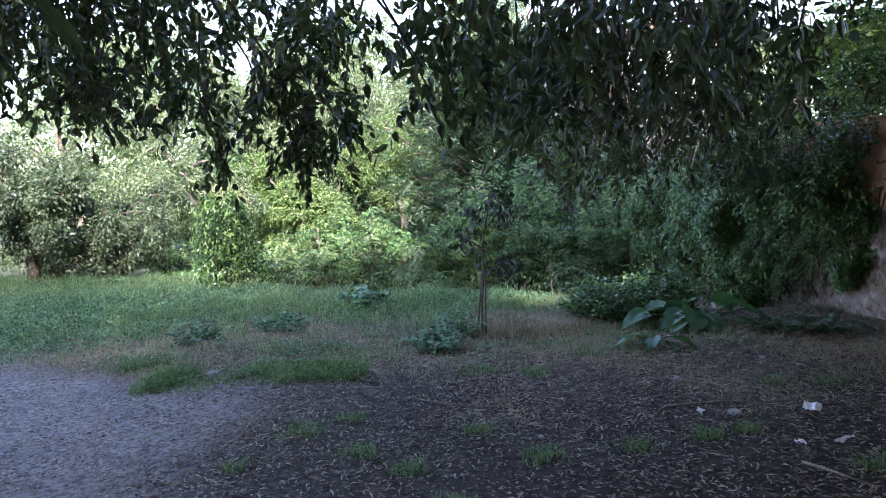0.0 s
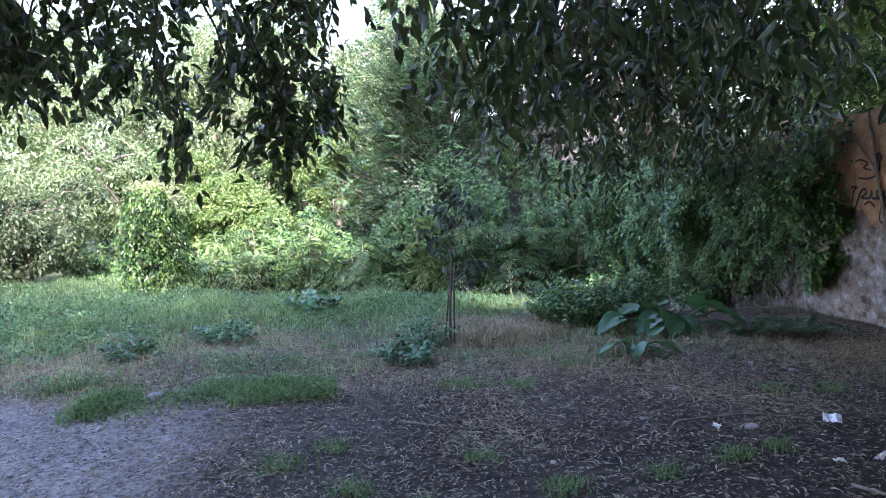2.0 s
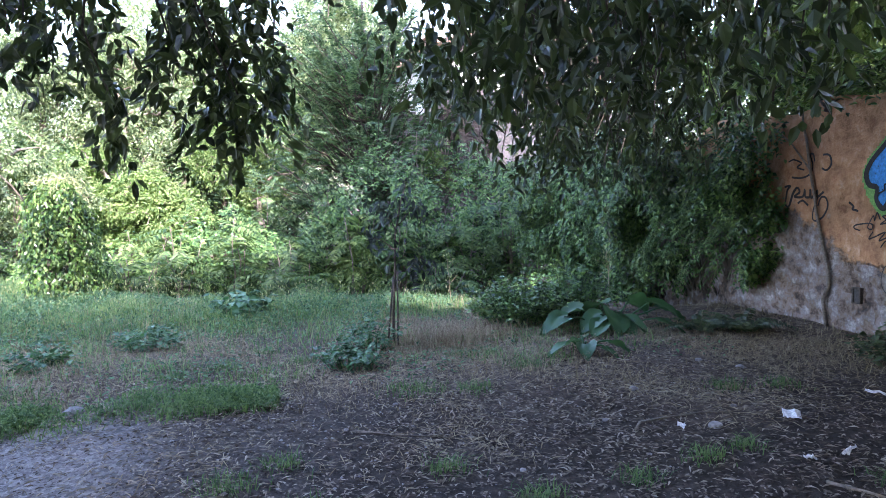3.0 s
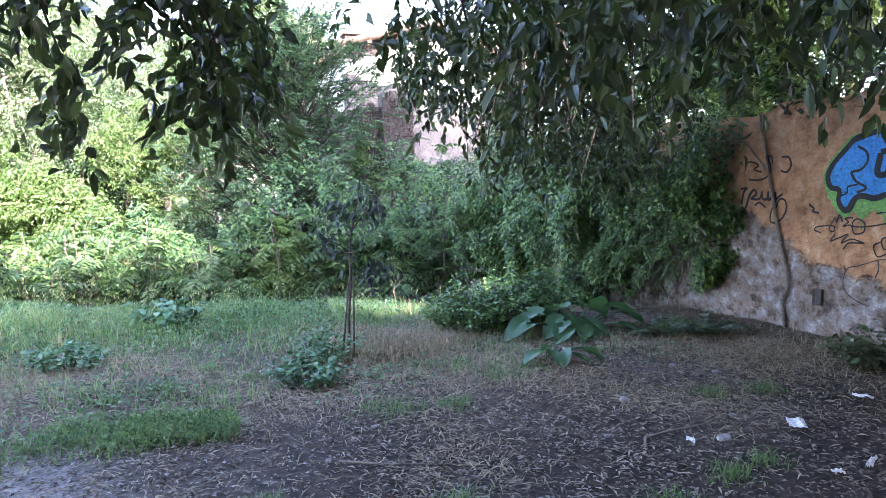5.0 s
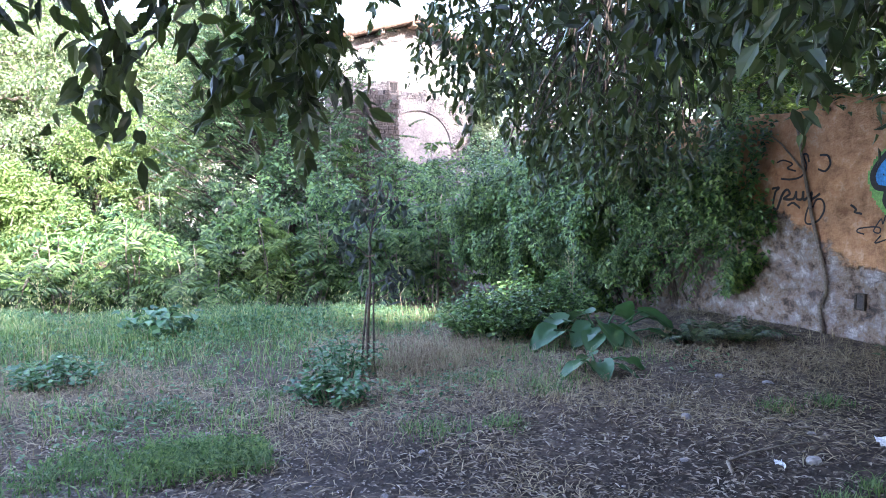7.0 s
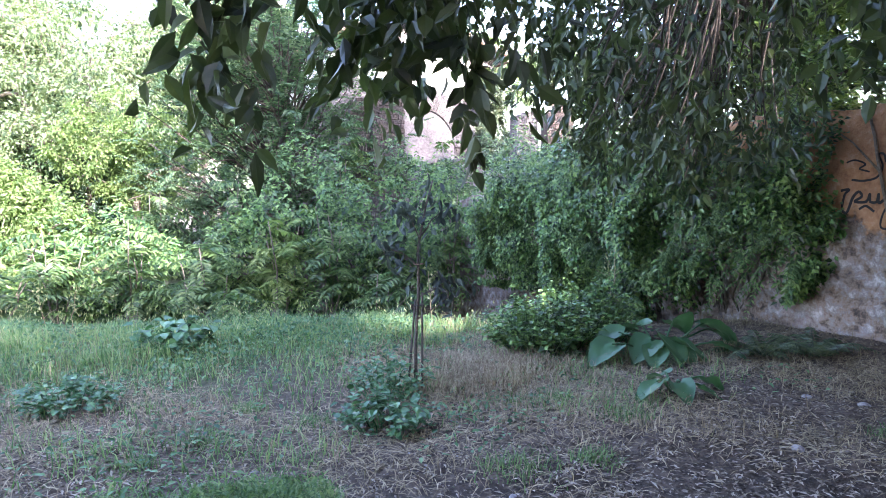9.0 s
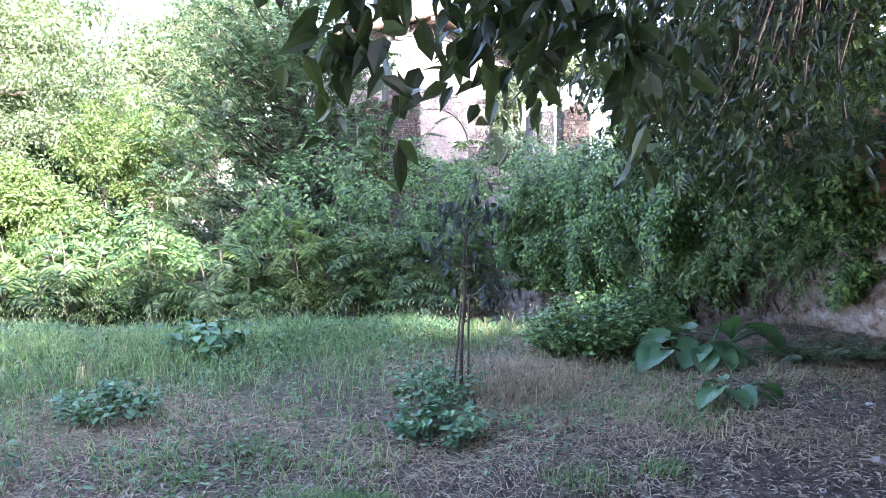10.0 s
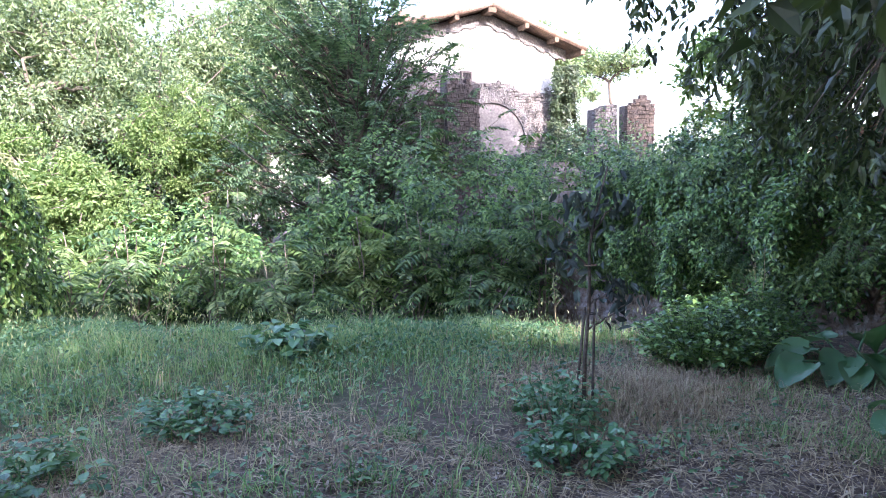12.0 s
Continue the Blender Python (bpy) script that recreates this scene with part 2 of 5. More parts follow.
def green_mask(x, y):
    """Where the tall meadow grass grows thick."""
    wob = 0.5 * np.sin(1.3 * x + 0.4) + 0.4 * np.sin(2.9 * x + y) + 0.3 * np.sin(5.3 * x - 3.1 * y)
    left = 1 / (1 + np.exp(-(y - (8.8 + 0.85 * np.clip(x + 2.4, -3.2, 0)) - 0.5 * wob) / 0.4))
    return left * 1 / (1 + np.exp((x - 2.2) / 0.3))


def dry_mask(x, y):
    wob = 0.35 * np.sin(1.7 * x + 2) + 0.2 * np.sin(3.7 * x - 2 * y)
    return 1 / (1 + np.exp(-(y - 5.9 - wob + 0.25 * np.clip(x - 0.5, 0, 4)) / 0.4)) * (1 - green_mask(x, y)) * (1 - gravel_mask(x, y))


xs = np.unique(np.round(np.concatenate([np.linspace(-9, 6, 151), np.linspace(-24, 20, 60), [-3000, -600, -150, -60, -35, 30, 60, 150, 600, 3000]]), 3))
ys = np.unique(np.round(np.concatenate([np.linspace(0, 12, 121), np.linspace(-12, 30, 60), [-3000, -600, -150, -50, -25, 45, 80, 200, 700, 3000]]), 3))
gx, gy = np.meshgrid(xs, ys, indexing="ij")
gv = np.stack([gx, gy, ground_z(gx, gy)], 2).reshape(-1, 3)
ia = (np.arange(len(xs) - 1)[:, None] * len(ys) + np.arange(len(ys) - 1)).ravel()
M_GROUND, gn, gl, gp = material("earth_and_gravel")
ground = raw_mesh("ground", gv, np.stack([ia, ia + len(ys), ia + len(ys) + 1, ia + 1], 1), np.full(len(ia), 4), M_GROUND, None, True)
tagged(ground, "bare earth with pale gravel, leaf litter and dry grass", "ground", kind="structure")
for zone, mask in (("gravel", gravel_mask), ("green", green_mask), ("dry", dry_mask)):
    at = ground.data.attributes.new(zone, "FLOAT", "POINT")
    at.data.foreach_set("value", mask(gv[:, 0], gv[:, 1]).astype(np.float32))


def zone_out(zone):
    a = gn.new("ShaderNodeAttribute")
    a.attribute_name = zone
    return a.outputs["Fac"]


g_big, g_mid, g_fine = noise_node(gn, gl, 1.3, 4), noise_node(gn, gl, 11, 5), noise_node(gn, gl, 70, 3)
pebbles = gn.new("ShaderNodeTexVoronoi")
pebbles.inputs["Scale"].default_value = 45
gl.new(gn.new("ShaderNodeNewGeometry").outputs["Position"], pebbles.inputs["Vector"])


def g_ramp(src, stops):
    r = ramp(gn, stops)
    gl.new(src, r.inputs[0])
    return r.outputs[0]


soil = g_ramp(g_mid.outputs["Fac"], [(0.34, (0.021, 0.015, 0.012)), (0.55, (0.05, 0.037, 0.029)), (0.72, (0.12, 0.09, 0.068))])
grit = mixed(gn, gl, 0.55, g_ramp(g_mid.outputs["Fac"], [(0.3, (0.13, 0.118, 0.122)), (0.7, (0.36, 0.34, 0.335))]), g_ramp(pebbles.outputs["Color"], [(0.15, (0.06, 0.056, 0.057)), (0.85, (0.52, 0.50, 0.49))]))
drysoil = g_ramp(g_mid.outputs["Fac"], [(0.32, (0.06, 0.044, 0.034)), (0.55, (0.15, 0.112, 0.082)), (0.75, (0.29, 0.225, 0.165))])
mossy = g_ramp(g_mid.outputs["Fac"], [(0.3, (0.05, 0.075, 0.032)), (0.7, (0.12, 0.15, 0.065))])
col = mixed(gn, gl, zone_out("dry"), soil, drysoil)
col = mixed(gn, gl, zone_out("green"), col, mossy)
col = mixed(gn, gl, zone_out("gravel"), col, grit)
col = mixed(gn, gl, 0.6, col, g_ramp(g_big.outputs["Fac"], [(0.3, (0.7, 0.7, 0.72)), (0.7, (1.3, 1.28, 1.25))]), "MULTIPLY")
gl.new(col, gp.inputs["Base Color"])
gp.inputs["Roughness"].default_value = 0.95
g_bump = gn.new("ShaderNodeBump")
g_bump.inputs["Strength"].default_value, g_bump.inputs["Distance"].default_value = 1.0, 0.05
g_sum = gn.new("ShaderNodeMath")
g_sum.operation = "ADD"
gl.new(g_fine.outputs["Fac"], g_sum.inputs[0])
gl.new(g_mid.outputs["Fac"], g_sum.inputs[1])
gl.new(g_sum.outputs[0], g_bump.inputs["Height"])
gl.new(g_bump.outputs[0], gp.inputs["Normal"])


# ---- old plastered wall on the right ----
WALL_X = 4.55


def sheet(name, x, y0, y1, z0, topf, depth, mat, parent, step=0.05, seed=3, relief=0.02):
    """A thick wall along y with an uneven face towards -x and an uneven top."""
    yy = np.arange(y0, y1 + step, step)
    k = int(round(2.4 / step)) + 1
    f = np.linspace(0, 1, k)
    Y, Fr = np.meshgrid(yy, f, indexing="ij")
    Z = z0 + (topf(Y) - z0) * Fr
    pts = np.stack([np.full(Y.size, x), Y.ravel(), Z.ravel()], 1)
    pts[:, 0] += relief * lumpy(pts, 3.0, seed) + relief * .5 * lumpy(pts, 11.0, seed + 1)
    n0 = len(pts)
    back = np.stack([np.full(Y.size, x + depth), Y.ravel(), Z.ravel()], 1)
    V = np.concatenate([pts, back])
    a = (np.arange(len(yy) - 1)[:, None] * k + np.arange(k - 1)).ravel()
    front = np.stack([a, a + 1, a + k + 1, a + k], 1)
    rear = front[:, ::-1] + n0
    t = np.arange(len(yy) - 1) * k + k - 1
    top = np.stack([t, t + n0, t + k + n0, t + k], 1)
    e = np.arange(k - 1)
    end0 = np.stack([e, e + n0, e + 1 + n0, e + 1], 1)
    e = e + (len(yy) - 1) * k
    end1 = np.stack([e, e + 1, e + 1 + n0, e + n0], 1)
    F = np.concatenate([front, rear, top, end0, end1])
    return raw_mesh(name, V, F, np.full(len(F), 4), mat, parent, True)


M_WALL, n, l, p = material("ochre_plaster_wall")
geo = n.new("ShaderNodeNewGeometry")
sep = n.new("ShaderNodeSeparateXYZ")
l.new(geo.outputs["Position"], sep.inputs[0])
w_big, w_mid, w_fine = noise_node(n, l, 1.7, 6, 0.65), noise_node(n, l, 7, 5, 0.7), noise_node(n, l, 45, 3)
edge = n.new("ShaderNodeMath")
edge.operation = "MULTIPLY_ADD"
l.new(w_big.outputs["Fac"], edge.inputs[0])
edge.inputs[1].default_value = 1.5
slope = n.new("ShaderNodeMath")
slope.operation = "MULTIPLY_ADD"
l.new(sep.outputs["Y"], slope.inputs[0])
slope.inputs[1].default_value = -0.30
rise = n.new("ShaderNodeMath")
rise.operation = "ADD"
l.new(sep.outputs["Z"], rise.inputs[0])
l.new(slope.outputs[0], rise.inputs[1])
slope.inputs[2].default_value = 1.92
l.new(rise.outputs[0], edge.inputs[2])
shift = n.new("ShaderNodeMapRange")
shift.inputs["From Min"].default_value, shift.inputs["From Max"].default_value = 1.62, 1.72
l.new(edge.outputs[0], shift.inputs["Value"])


def w_ramp(src, stops):
    r = ramp(n, stops)
    l.new(src, r.inputs[0])
    return r.outputs[0]


ochre = w_ramp(w_mid.outputs["Fac"], [(0.36, (0.33, 0.17, 0.09)), (0.48, (0.49, 0.27, 0.14)), (0.57, (0.54, 0.31, 0.17)), (0.66, (0.62, 0.41, 0.27))])
bare = w_ramp(w_mid.outputs["Fac"], [(0.36, (0.045, 0.036, 0.03)), (0.43, (0.17, 0.12, 0.085)), (0.50, (0.29, 0.23, 0.185)), (0.55, (0.27, 0.25, 0.24)), (0.61, (0.44, 0.41, 0.39)), (0.68, (0.58, 0.56, 0.57))])
rub = n.new("ShaderNodeTexVoronoi")
rub.inputs["Scale"].default_value, rub.inputs["Randomness"].default_value = 6.5, 1.0
rub_map = n.new("ShaderNodeMapping")
rub_map.inputs["Scale"].default_value = (1.0, 0.75, 1.35)
warp = mixed(n, l, 0.12, geo.outputs["Position"], w_mid.outputs["Color"], "ADD")
l.new(warp, rub_map.inputs["Vector"])
l.new(rub_map.outputs[0], rub.inputs["Vector"])
rub_edge = n.new("ShaderNodeTexVoronoi")
rub_edge.feature = "DISTANCE_TO_EDGE"
rub_edge.inputs["Scale"].default_value = 6.5
l.new(rub_map.outputs[0], rub_edge.inputs["Vector"])
stones = w_ramp(rub.outputs["Color"], [(0.15, (0.10, 0.085, 0.075)), (0.4, (0.25, 0.205, 0.175)), (0.6, (0.38, 0.33, 0.31)), (0.85, (0.46, 0.46, 0.53))])
bare = mixed(n, l, 0.16, bare, stones)
joint = w_ramp(rub_edge.outputs["Distance"], [(0.0, (0.30, 0.27, 0.25)), (0.07, (1.0, 1.0, 1.0))])
bare = mixed(n, l, 0.10, bare, joint, "MULTIPLY")
stain = w_ramp(w_big.outputs["Fac"], [(0.35, (0.55, 0.52, 0.5)), (0.65, (1.15, 1.1, 1.05))])
wc = mixed(n, l, shift.outputs[0], bare, ochre)
l.new(mixed(n, l, 0.7, wc, stain, "MULTIPLY"), p.inputs["Base Color"])
p.inputs["Roughness"].default_value = 0.95
w_h = n.new("ShaderNodeMath")
w_h.operation = "MULTIPLY_ADD"
l.new(shift.outputs[0], w_h.inputs[0])
w_h.inputs[1].default_value = 0.6
l.new(w_mid.outputs["Fac"], w_h.inputs[2])
wb = n.new("ShaderNodeBump")
wb.inputs["Strength"].default_value, wb.inputs["Distance"].default_value = 1.0, 0.045
w_j = n.new("ShaderNodeMath")
w_j.operation = "MULTIPLY_ADD"
w_r = n.new("ShaderNodeMapRange")
w_r.inputs["From Max"].default_value = 0.12
l.new(rub_edge.outputs["Distance"], w_r.inputs["Value"])
l.new(w_r.outputs[0], w_j.inputs[0])
w_inv = n.new("ShaderNodeMath")
w_inv.operation, w_inv.use_clamp = "SUBTRACT", True
w_inv.inputs[0].default_value = 0.12
l.new(shift.outputs[0], w_inv.inputs[1])
l.new(w_inv.outputs[0], w_j.inputs[1])
l.new(w_h.outputs[0], w_j.inputs[2])
l.new(w_j.outputs[0], wb.inputs["Height"])
l.new(wb.outputs[0], p.inputs["Normal"])

wall_right = sheet("wall_right", WALL_X, -6.0, 15.2, -1.3, lambda y: 2.28 + 0.05 * np.sin(2.3 * y) + 0.03 * np.sin(7 * y) - 0.9 * np.clip((y - 8.2) / 3, 0, 1), 0.45, M_WALL, None, 0.07)
tagged(wall_right, "old garden wall with flaking ochre plaster over grey masonry", "wall", kind="structure")

M_BLUE = rough_material("blue_spray_paint", [(0.3, (0.03, 0.22, 0.55)), (0.7, (0.06, 0.32, 0.72))], 4.0, 40.0, 0.2, 0.7)
M_BLACK = rough_material("black_spray_paint", [(0.3, (0.012, 0.012, 0.014)), (0.7, (0.03, 0.028, 0.028))], 6.0, 40.0, 0.2, 0.7)
M_GREENPAINT = rough_material("green_spray_paint", [(0.3, (0.10, 0.28, 0.06)), (0.7, (0.20, 0.42, 0.11))], 4.0, 40.0, 0.2, 0.7)


def wall_face(y, z, lift):
    P = np.stack([np.full(len(y), WALL_X), y, z], 1)
    P[:, 0] += 0.02 * lumpy(P, 3.0, 3) + 0.01 * lumpy(P, 11.0, 4) - lift
    return P


def spray_line(name, pts, width, mat, parent, lift=0.008, close=False, steps=9):
    """A sprayed stroke: a smooth ribbon through (y, z) points, lying on the wall."""
    q = [Vector(a) for a in pts]
    m = len(q)
    out = []
    for i in range(m if close else m - 1):
        a, b, c, d = (q[(i + k) % m] if close else q[min(max(i + k, 0), m - 1)] for k in (-1, 0, 1, 2))
        for s in range(steps):
            t = s / steps
            out.append(0.5 * ((2 * b) + (c - a) * t + (2 * a - 5 * b + 4 * c - d) * t * t + (3 * b - a - 3 * c + d) * t ** 3))
    out.append(q[0] if close else q[-1])
    c = np.array([tuple(v) for v in out])
    T = unit(np.gradient(c, axis=0))
    S = np.stack([-T[:, 1], T[:, 0]], 1) * width / 2
    A, B = c + S, c - S
    V = np.concatenate([wall_face(A[:, 0], A[:, 1], lift), wall_face(B[:, 0], B[:, 1], lift)])
    k = len(c)
    i = np.arange(k - 1)
    return raw_mesh(name, V, np.stack([i, i + 1, i + 1 + k, i + k], 1), np.full(k - 1, 4), mat, parent)


def spray_fill(name, outline, mat, parent, lift):
    """A sprayed area inside a rounded outline, following the wall."""
    o = np.array(outline)
    g = 0.02
    V, loops, keep = [], [], {}
    def inside(y, z):
        r, j = False, len(o) - 1
        for i in range(len(o)):
            if (o[i][1] > z) != (o[j][1] > z) and y < (o[j][0] - o[i][0]) * (z - o[i][1]) / (o[j][1] - o[i][1]) + o[i][0]:
                r = not r
            j = i
        return r
    for y in np.arange(o[:, 0].min(), o[:, 0].max(), g):
        for z in np.arange(o[:, 1].min(), o[:, 1].max(), g):
            if inside(y + g / 2, z + g / 2):
                ids = []
                for c in ((y, z), (y + g, z), (y + g, z + g), (y, z + g)):
                    key = (round(c[0], 3), round(c[1], 3))
                    if key not in keep:
                        keep[key] = len(V)
                        V.append(key)
                    ids.append(keep[key])
                loops += ids
    V = np.array(V)
    return raw_mesh(name, wall_face(V[:, 0], V[:, 1], lift), loops, np.full(len(loops) // 4, 4), mat, parent)


mural = empty_thing("graffiti", (0, 0, 0), "blue spray-painted graffiti with thick black outline on ochre wall", "graffiti")
BLOB = [(5.30, 1.46), (5.22, 1.62), (5.26, 1.80), (5.38, 1.93), (5.57, 1.97), (5.7, 1.95), (5.83, 1.91), (5.93, 1.83), (6.03, 1.72), (6.09, 1.6), (6.06, 1.5), (5.97, 1.47), (5.97, 1.37), (5.89, 1.29), (5.8, 1.4), (5.73, 1.42), (5.64, 1.4), (5.54, 1.43), (5.42, 1.40)]
HALO = [(5.20, 1.38), (5.14, 1.70), (5.3, 1.98), (5.6, 2.02), (5.9, 1.93), (6.09, 1.74), (6.15, 1.58), (6.10, 1.42), (6.02, 1.30), (5.90, 1.21), (5.82, 1.30), (5.74, 1.20), (5.66, 1.30), (5.56, 1.24), (5.46, 1.33)]
spray_fill("green_halo", HALO, M_GREENPAINT, mural, 0.006)
spray_fill("blue_fill", BLOB, M_BLUE, mural, 0.010)
spray_line("black_outline", BLOB, 0.05, M_BLACK, mural, 0.014, True)
for pts, width in (([(5.84, 1.63), (5.76, 1.65), (5.71, 1.72), (5.73, 1.80), (5.80, 1.85)], 0.022), ([(5.84, 1.63), (5.80, 1.55), (5.71, 1.49), (5.79, 1.45)], 0.022), ([(5.95, 1.42), (5.88, 1.45), (5.87, 1.50), (5.78, 1.52)], 0.016),
                   ([(5.60, 1.78), (5.61, 1.61), (5.53, 1.62), (5.52, 1.78), (5.60, 1.79)], 0.05), ([(5.40, 1.80), (5.43, 1.60), (5.36, 1.52)], 0.03)):
    spray_line("black_outline", pts, width, M_BLACK, mural, 0.014)
for y, z in ((5.93, 1.45), (5.90, 1.455), (5.84, 1.51), (5.81, 1.515), (5.99, 1.60), (5.95, 1.66)):
    spray_line("black_dot", [(y + 0.006, z), (y - 0.006, z + 0.002)], 0.012, M_BLACK, mural, 0.015)
spray_line("drip", [(5.74, 1.21), (5.742, 1.12)], 0.014, M_GREENPAINT, mural, 0.006)
spray_line("drip", [(5.56, 1.25), (5.562, 1.18)], 0.012, M_GREENPAINT, mural, 0.006)
tag_a = empty_thing("graffiti_tag", (0, 0, 0), "looping black spray-painted tag on ochre plaster", "graffiti", "sprayed tags")
for pts, width in (([(7.14, 1.49), (7.06, 1.5), (7.1, 1.45), (7.12, 1.32), (7.07, 1.29), (7.03, 1.42), (6.98, 1.48), (6.95, 1.44), (7.01, 1.39), (6.91, 1.39), (6.87, 1.46), (6.87, 1.39), (6.81, 1.39), (6.79, 1.46), (6.79, 1.38), (6.73, 1.42), (6.7, 1.45), (6.7, 1.39), (6.6, 1.44)], 0.024),
                   ([(6.7, 1.38), (6.75, 1.28), (6.77, 1.17), (6.71, 1.15), (6.61, 1.19), (6.56, 1.29), (6.58, 1.38), (6.65, 1.38), (6.69, 1.3)], 0.020), ([(6.97, 1.32), (6.91, 1.35), (6.83, 1.3)], 0.022),
                   ([(7.04, 1.59), (6.93, 1.58), (6.81, 1.61), (6.76, 1.71), (6.8, 1.81), (6.75, 1.81), (6.73, 1.74)], 0.020), ([(6.61, 1.8), (6.52, 1.79), (6.49, 1.71), (6.54, 1.65), (6.62, 1.67)], 0.020), ([(7.1, 1.75), (7.01, 1.77), (6.92, 1.73), (6.97, 1.69), (6.88, 1.66)], 0.016)):
    spray_line("stroke", pts, width, M_BLACK, tag_a)
tag_b = empty_thing("graffiti_tag", (0, 0, 0), "thin looping black tag with long swash on ochre plaster", "graffiti", "sprayed tags")
for pts in ([(6.16, 1.08), (6.22, 1.1), (6.2, 1.13), (6.07, 1.15), (6.0, 1.14), (6.01, 1.1), (6.07, 1.11), (6.04, 1.17), (6.0, 1.22), (5.98, 1.18), (5.96, 1.25), (5.92, 1.19)],
            [(5.83, 1.23), (5.9, 1.22), (5.87, 1.19), (5.91, 1.15), (5.84, 1.16), (5.8, 1.09), (5.72, 1.11), (5.72, 1.19), (5.79, 1.22), (5.83, 1.18), (5.8, 1.15), (5.67, 1.16), (5.53, 1.19)],
            [(5.99, 1.08), (6.06, 1.01), (5.96, 1.04), (5.86, 1.08), (5.93, 1.0), (5.82, 1.04), (5.72, 1.01), (5.77, 1.01), (5.86, 1.0), (5.92, 0.94)], [(5.63, 1.27), (5.54, 1.28), (5.46, 1.25)]):
    spray_line("stroke", pts, 0.013, M_BLACK, tag_b)
tag_c = empty_thing("graffiti_tag", (0, 0, 0), "small black scribble below the blue graffiti", "graffiti", "sprayed tags")
for pts in ([(5.45, 1.07), (5.56, 1.06), (5.55, 0.97), (5.46, 1.0)], [(5.57, 1.03), (5.64, 0.99), (5.61, 0.9), (5.50, 0.95)]):
    spray_line("stroke", pts, 0.012, M_BLACK, tag_c)
tag_d = empty_thing("graffiti_tag", (0, 0, 0), "short black dash sprayed on ochre plaster", "graffiti", "sprayed tags")
spray_line("stroke", [(6.30, 1.34), (6.25, 1.30), (6.26, 1.275), (6.19, 1.26)], 0.02, M_BLACK, tag_d)
crack = empty_thing("plaster_crack", (0, 0, 0), "long dark crack round a loose plaster patch", "crack")
spray_line("fissure", [(5.30, 0.90), (5.52, 0.88), (5.61, 0.87), (5.76, 0.81), (5.87, 0.77), (5.92, 0.65), (5.88, 0.56), (5.78, 0.49), (5.67, 0.46)], 0.010, M_IRON, crack, 0.004)
spray_line("fissure", [(5.61, 0.87), (5.6, 0.79), (5.62, 0.72)], 0.012, M_IRON, crack, 0.004)
hole = empty_thing("drain_hole", (0, 0, 0), "small dark square weep hole in masonry", "hole")
bm = bmesh.new()
for a in (0, 1):
    box(bm, WALL_X - 0.035, WALL_X + 0.02, 6.12 + 0.08 * a, 6.135 + 0.08 * a, 0.40, 0.55)
    box(bm, WALL_X - 0.035, WALL_X + 0.02, 6.135, 6.20, 0.40 + 0.135 * a, 0.415 + 0.135 * a)
part("rim", bm, M_STAKE, hole)
# nothing is hollowed here: a dark block gives the shade inside the hole
bm = bmesh.new()
box(bm, WALL_X - 0.022, WALL_X + 0.01, 6.135, 6.20, 0.415, 0.535)
part("hole_shade", bm, M_IRON, hole, "black block coloured as the shade in the hole")

# ---- ruin: rubble walls with squared blocks, brick piers ----
rng = np.random.default_rng(11)
BLOCKS = []


def masonry(root, x0, x1, y0, y1, z0, topf, bw, bh, mat, core_mat, pname, seed):
    """A core with courses of uneven blocks set proud of it on the front and on the ends."""
    r = np.random.default_rng(seed)
    bm = bmesh.new()
    k = max(2, int((x1 - x0) / 0.5))
    for i in range(k):
        a, b = x0 + (x1 - x0) * i / k, x0 + (x1 - x0) * (i + 1) / k
        box(bm, a, b, y0 + 0.012, y1, z0, min(topf(a), topf(b)) - 0.02)
    part("core", bm, core_mat, root)
    z = z0
    while z < topf((x0 + x1) / 2) + 2:
        h = bh * r.uniform(0.8, 1.2)
        x = x0 - r.uniform(0, bw)
        while x < x1:
            w = bw * r.uniform(0.6, 1.4)
            a, b = max(x, x0 - 0.02), min(x + w - 0.006, x1 + 0.02)
            if b - a > 0.04 and z + h < topf((a + b) / 2) + r.uniform(-0.1, 0.08) and z + h > 0.9:
                BLOCKS.append((root, pname, (a, b, y0 - r.uniform(0, 0.03), y0 + 0.12, z + 0.003, z + h - 0.003), mat, r.integers(1 << 30)))
            x += w
        z += h


ruin = empty_thing("ruin_wall", (0, 20, 0), "weathered grey rubble wall of a ruin, overgrown", "ruin")
ruin.location = (0, 0, 0)
masonry(ruin, 1.7, 3.8, 20.2, 20.8, -1.2, lambda x: 3.35 + 0.14 * x + 0.12 * math.sin(5 * x), 0.19, 0.10, M_STONE, M_MORTAR, "stone", 5)
low_ruin = empty_thing("ruin_wall", (0, 0, 0), "low broken rubble wall of a ruin under creepers", "ruin")
masonry(low_ruin, 5.25, 14.0, 20.3, 20.8, -1.2, lambda x: 2.35 + 0.1 * math.sin(3 * x), 0.30, 0.17, M_STONE, M_MORTAR, "stone", 6)
pier = empty_thing("brick_pier", (0, 0, 0), "tall broken pier of reddish brown tuff blocks", "ruin pier", "ruin piers")
masonry(pier, 4.36, 5.22, 19.8, 20.3, -1.2, lambda x: 4.30 - 0.35 * max(0, (x - 4.8)) - 0.2 * max(0, 4.6 - x), 0.17, 0.115, M_BRICK, M_MORTAR, "block", 7)
pier2 = empty_thing("brick_pier", (0, 0, 0), "lower broken pier of grey-brown tuff blocks", "ruin pier", "ruin piers")
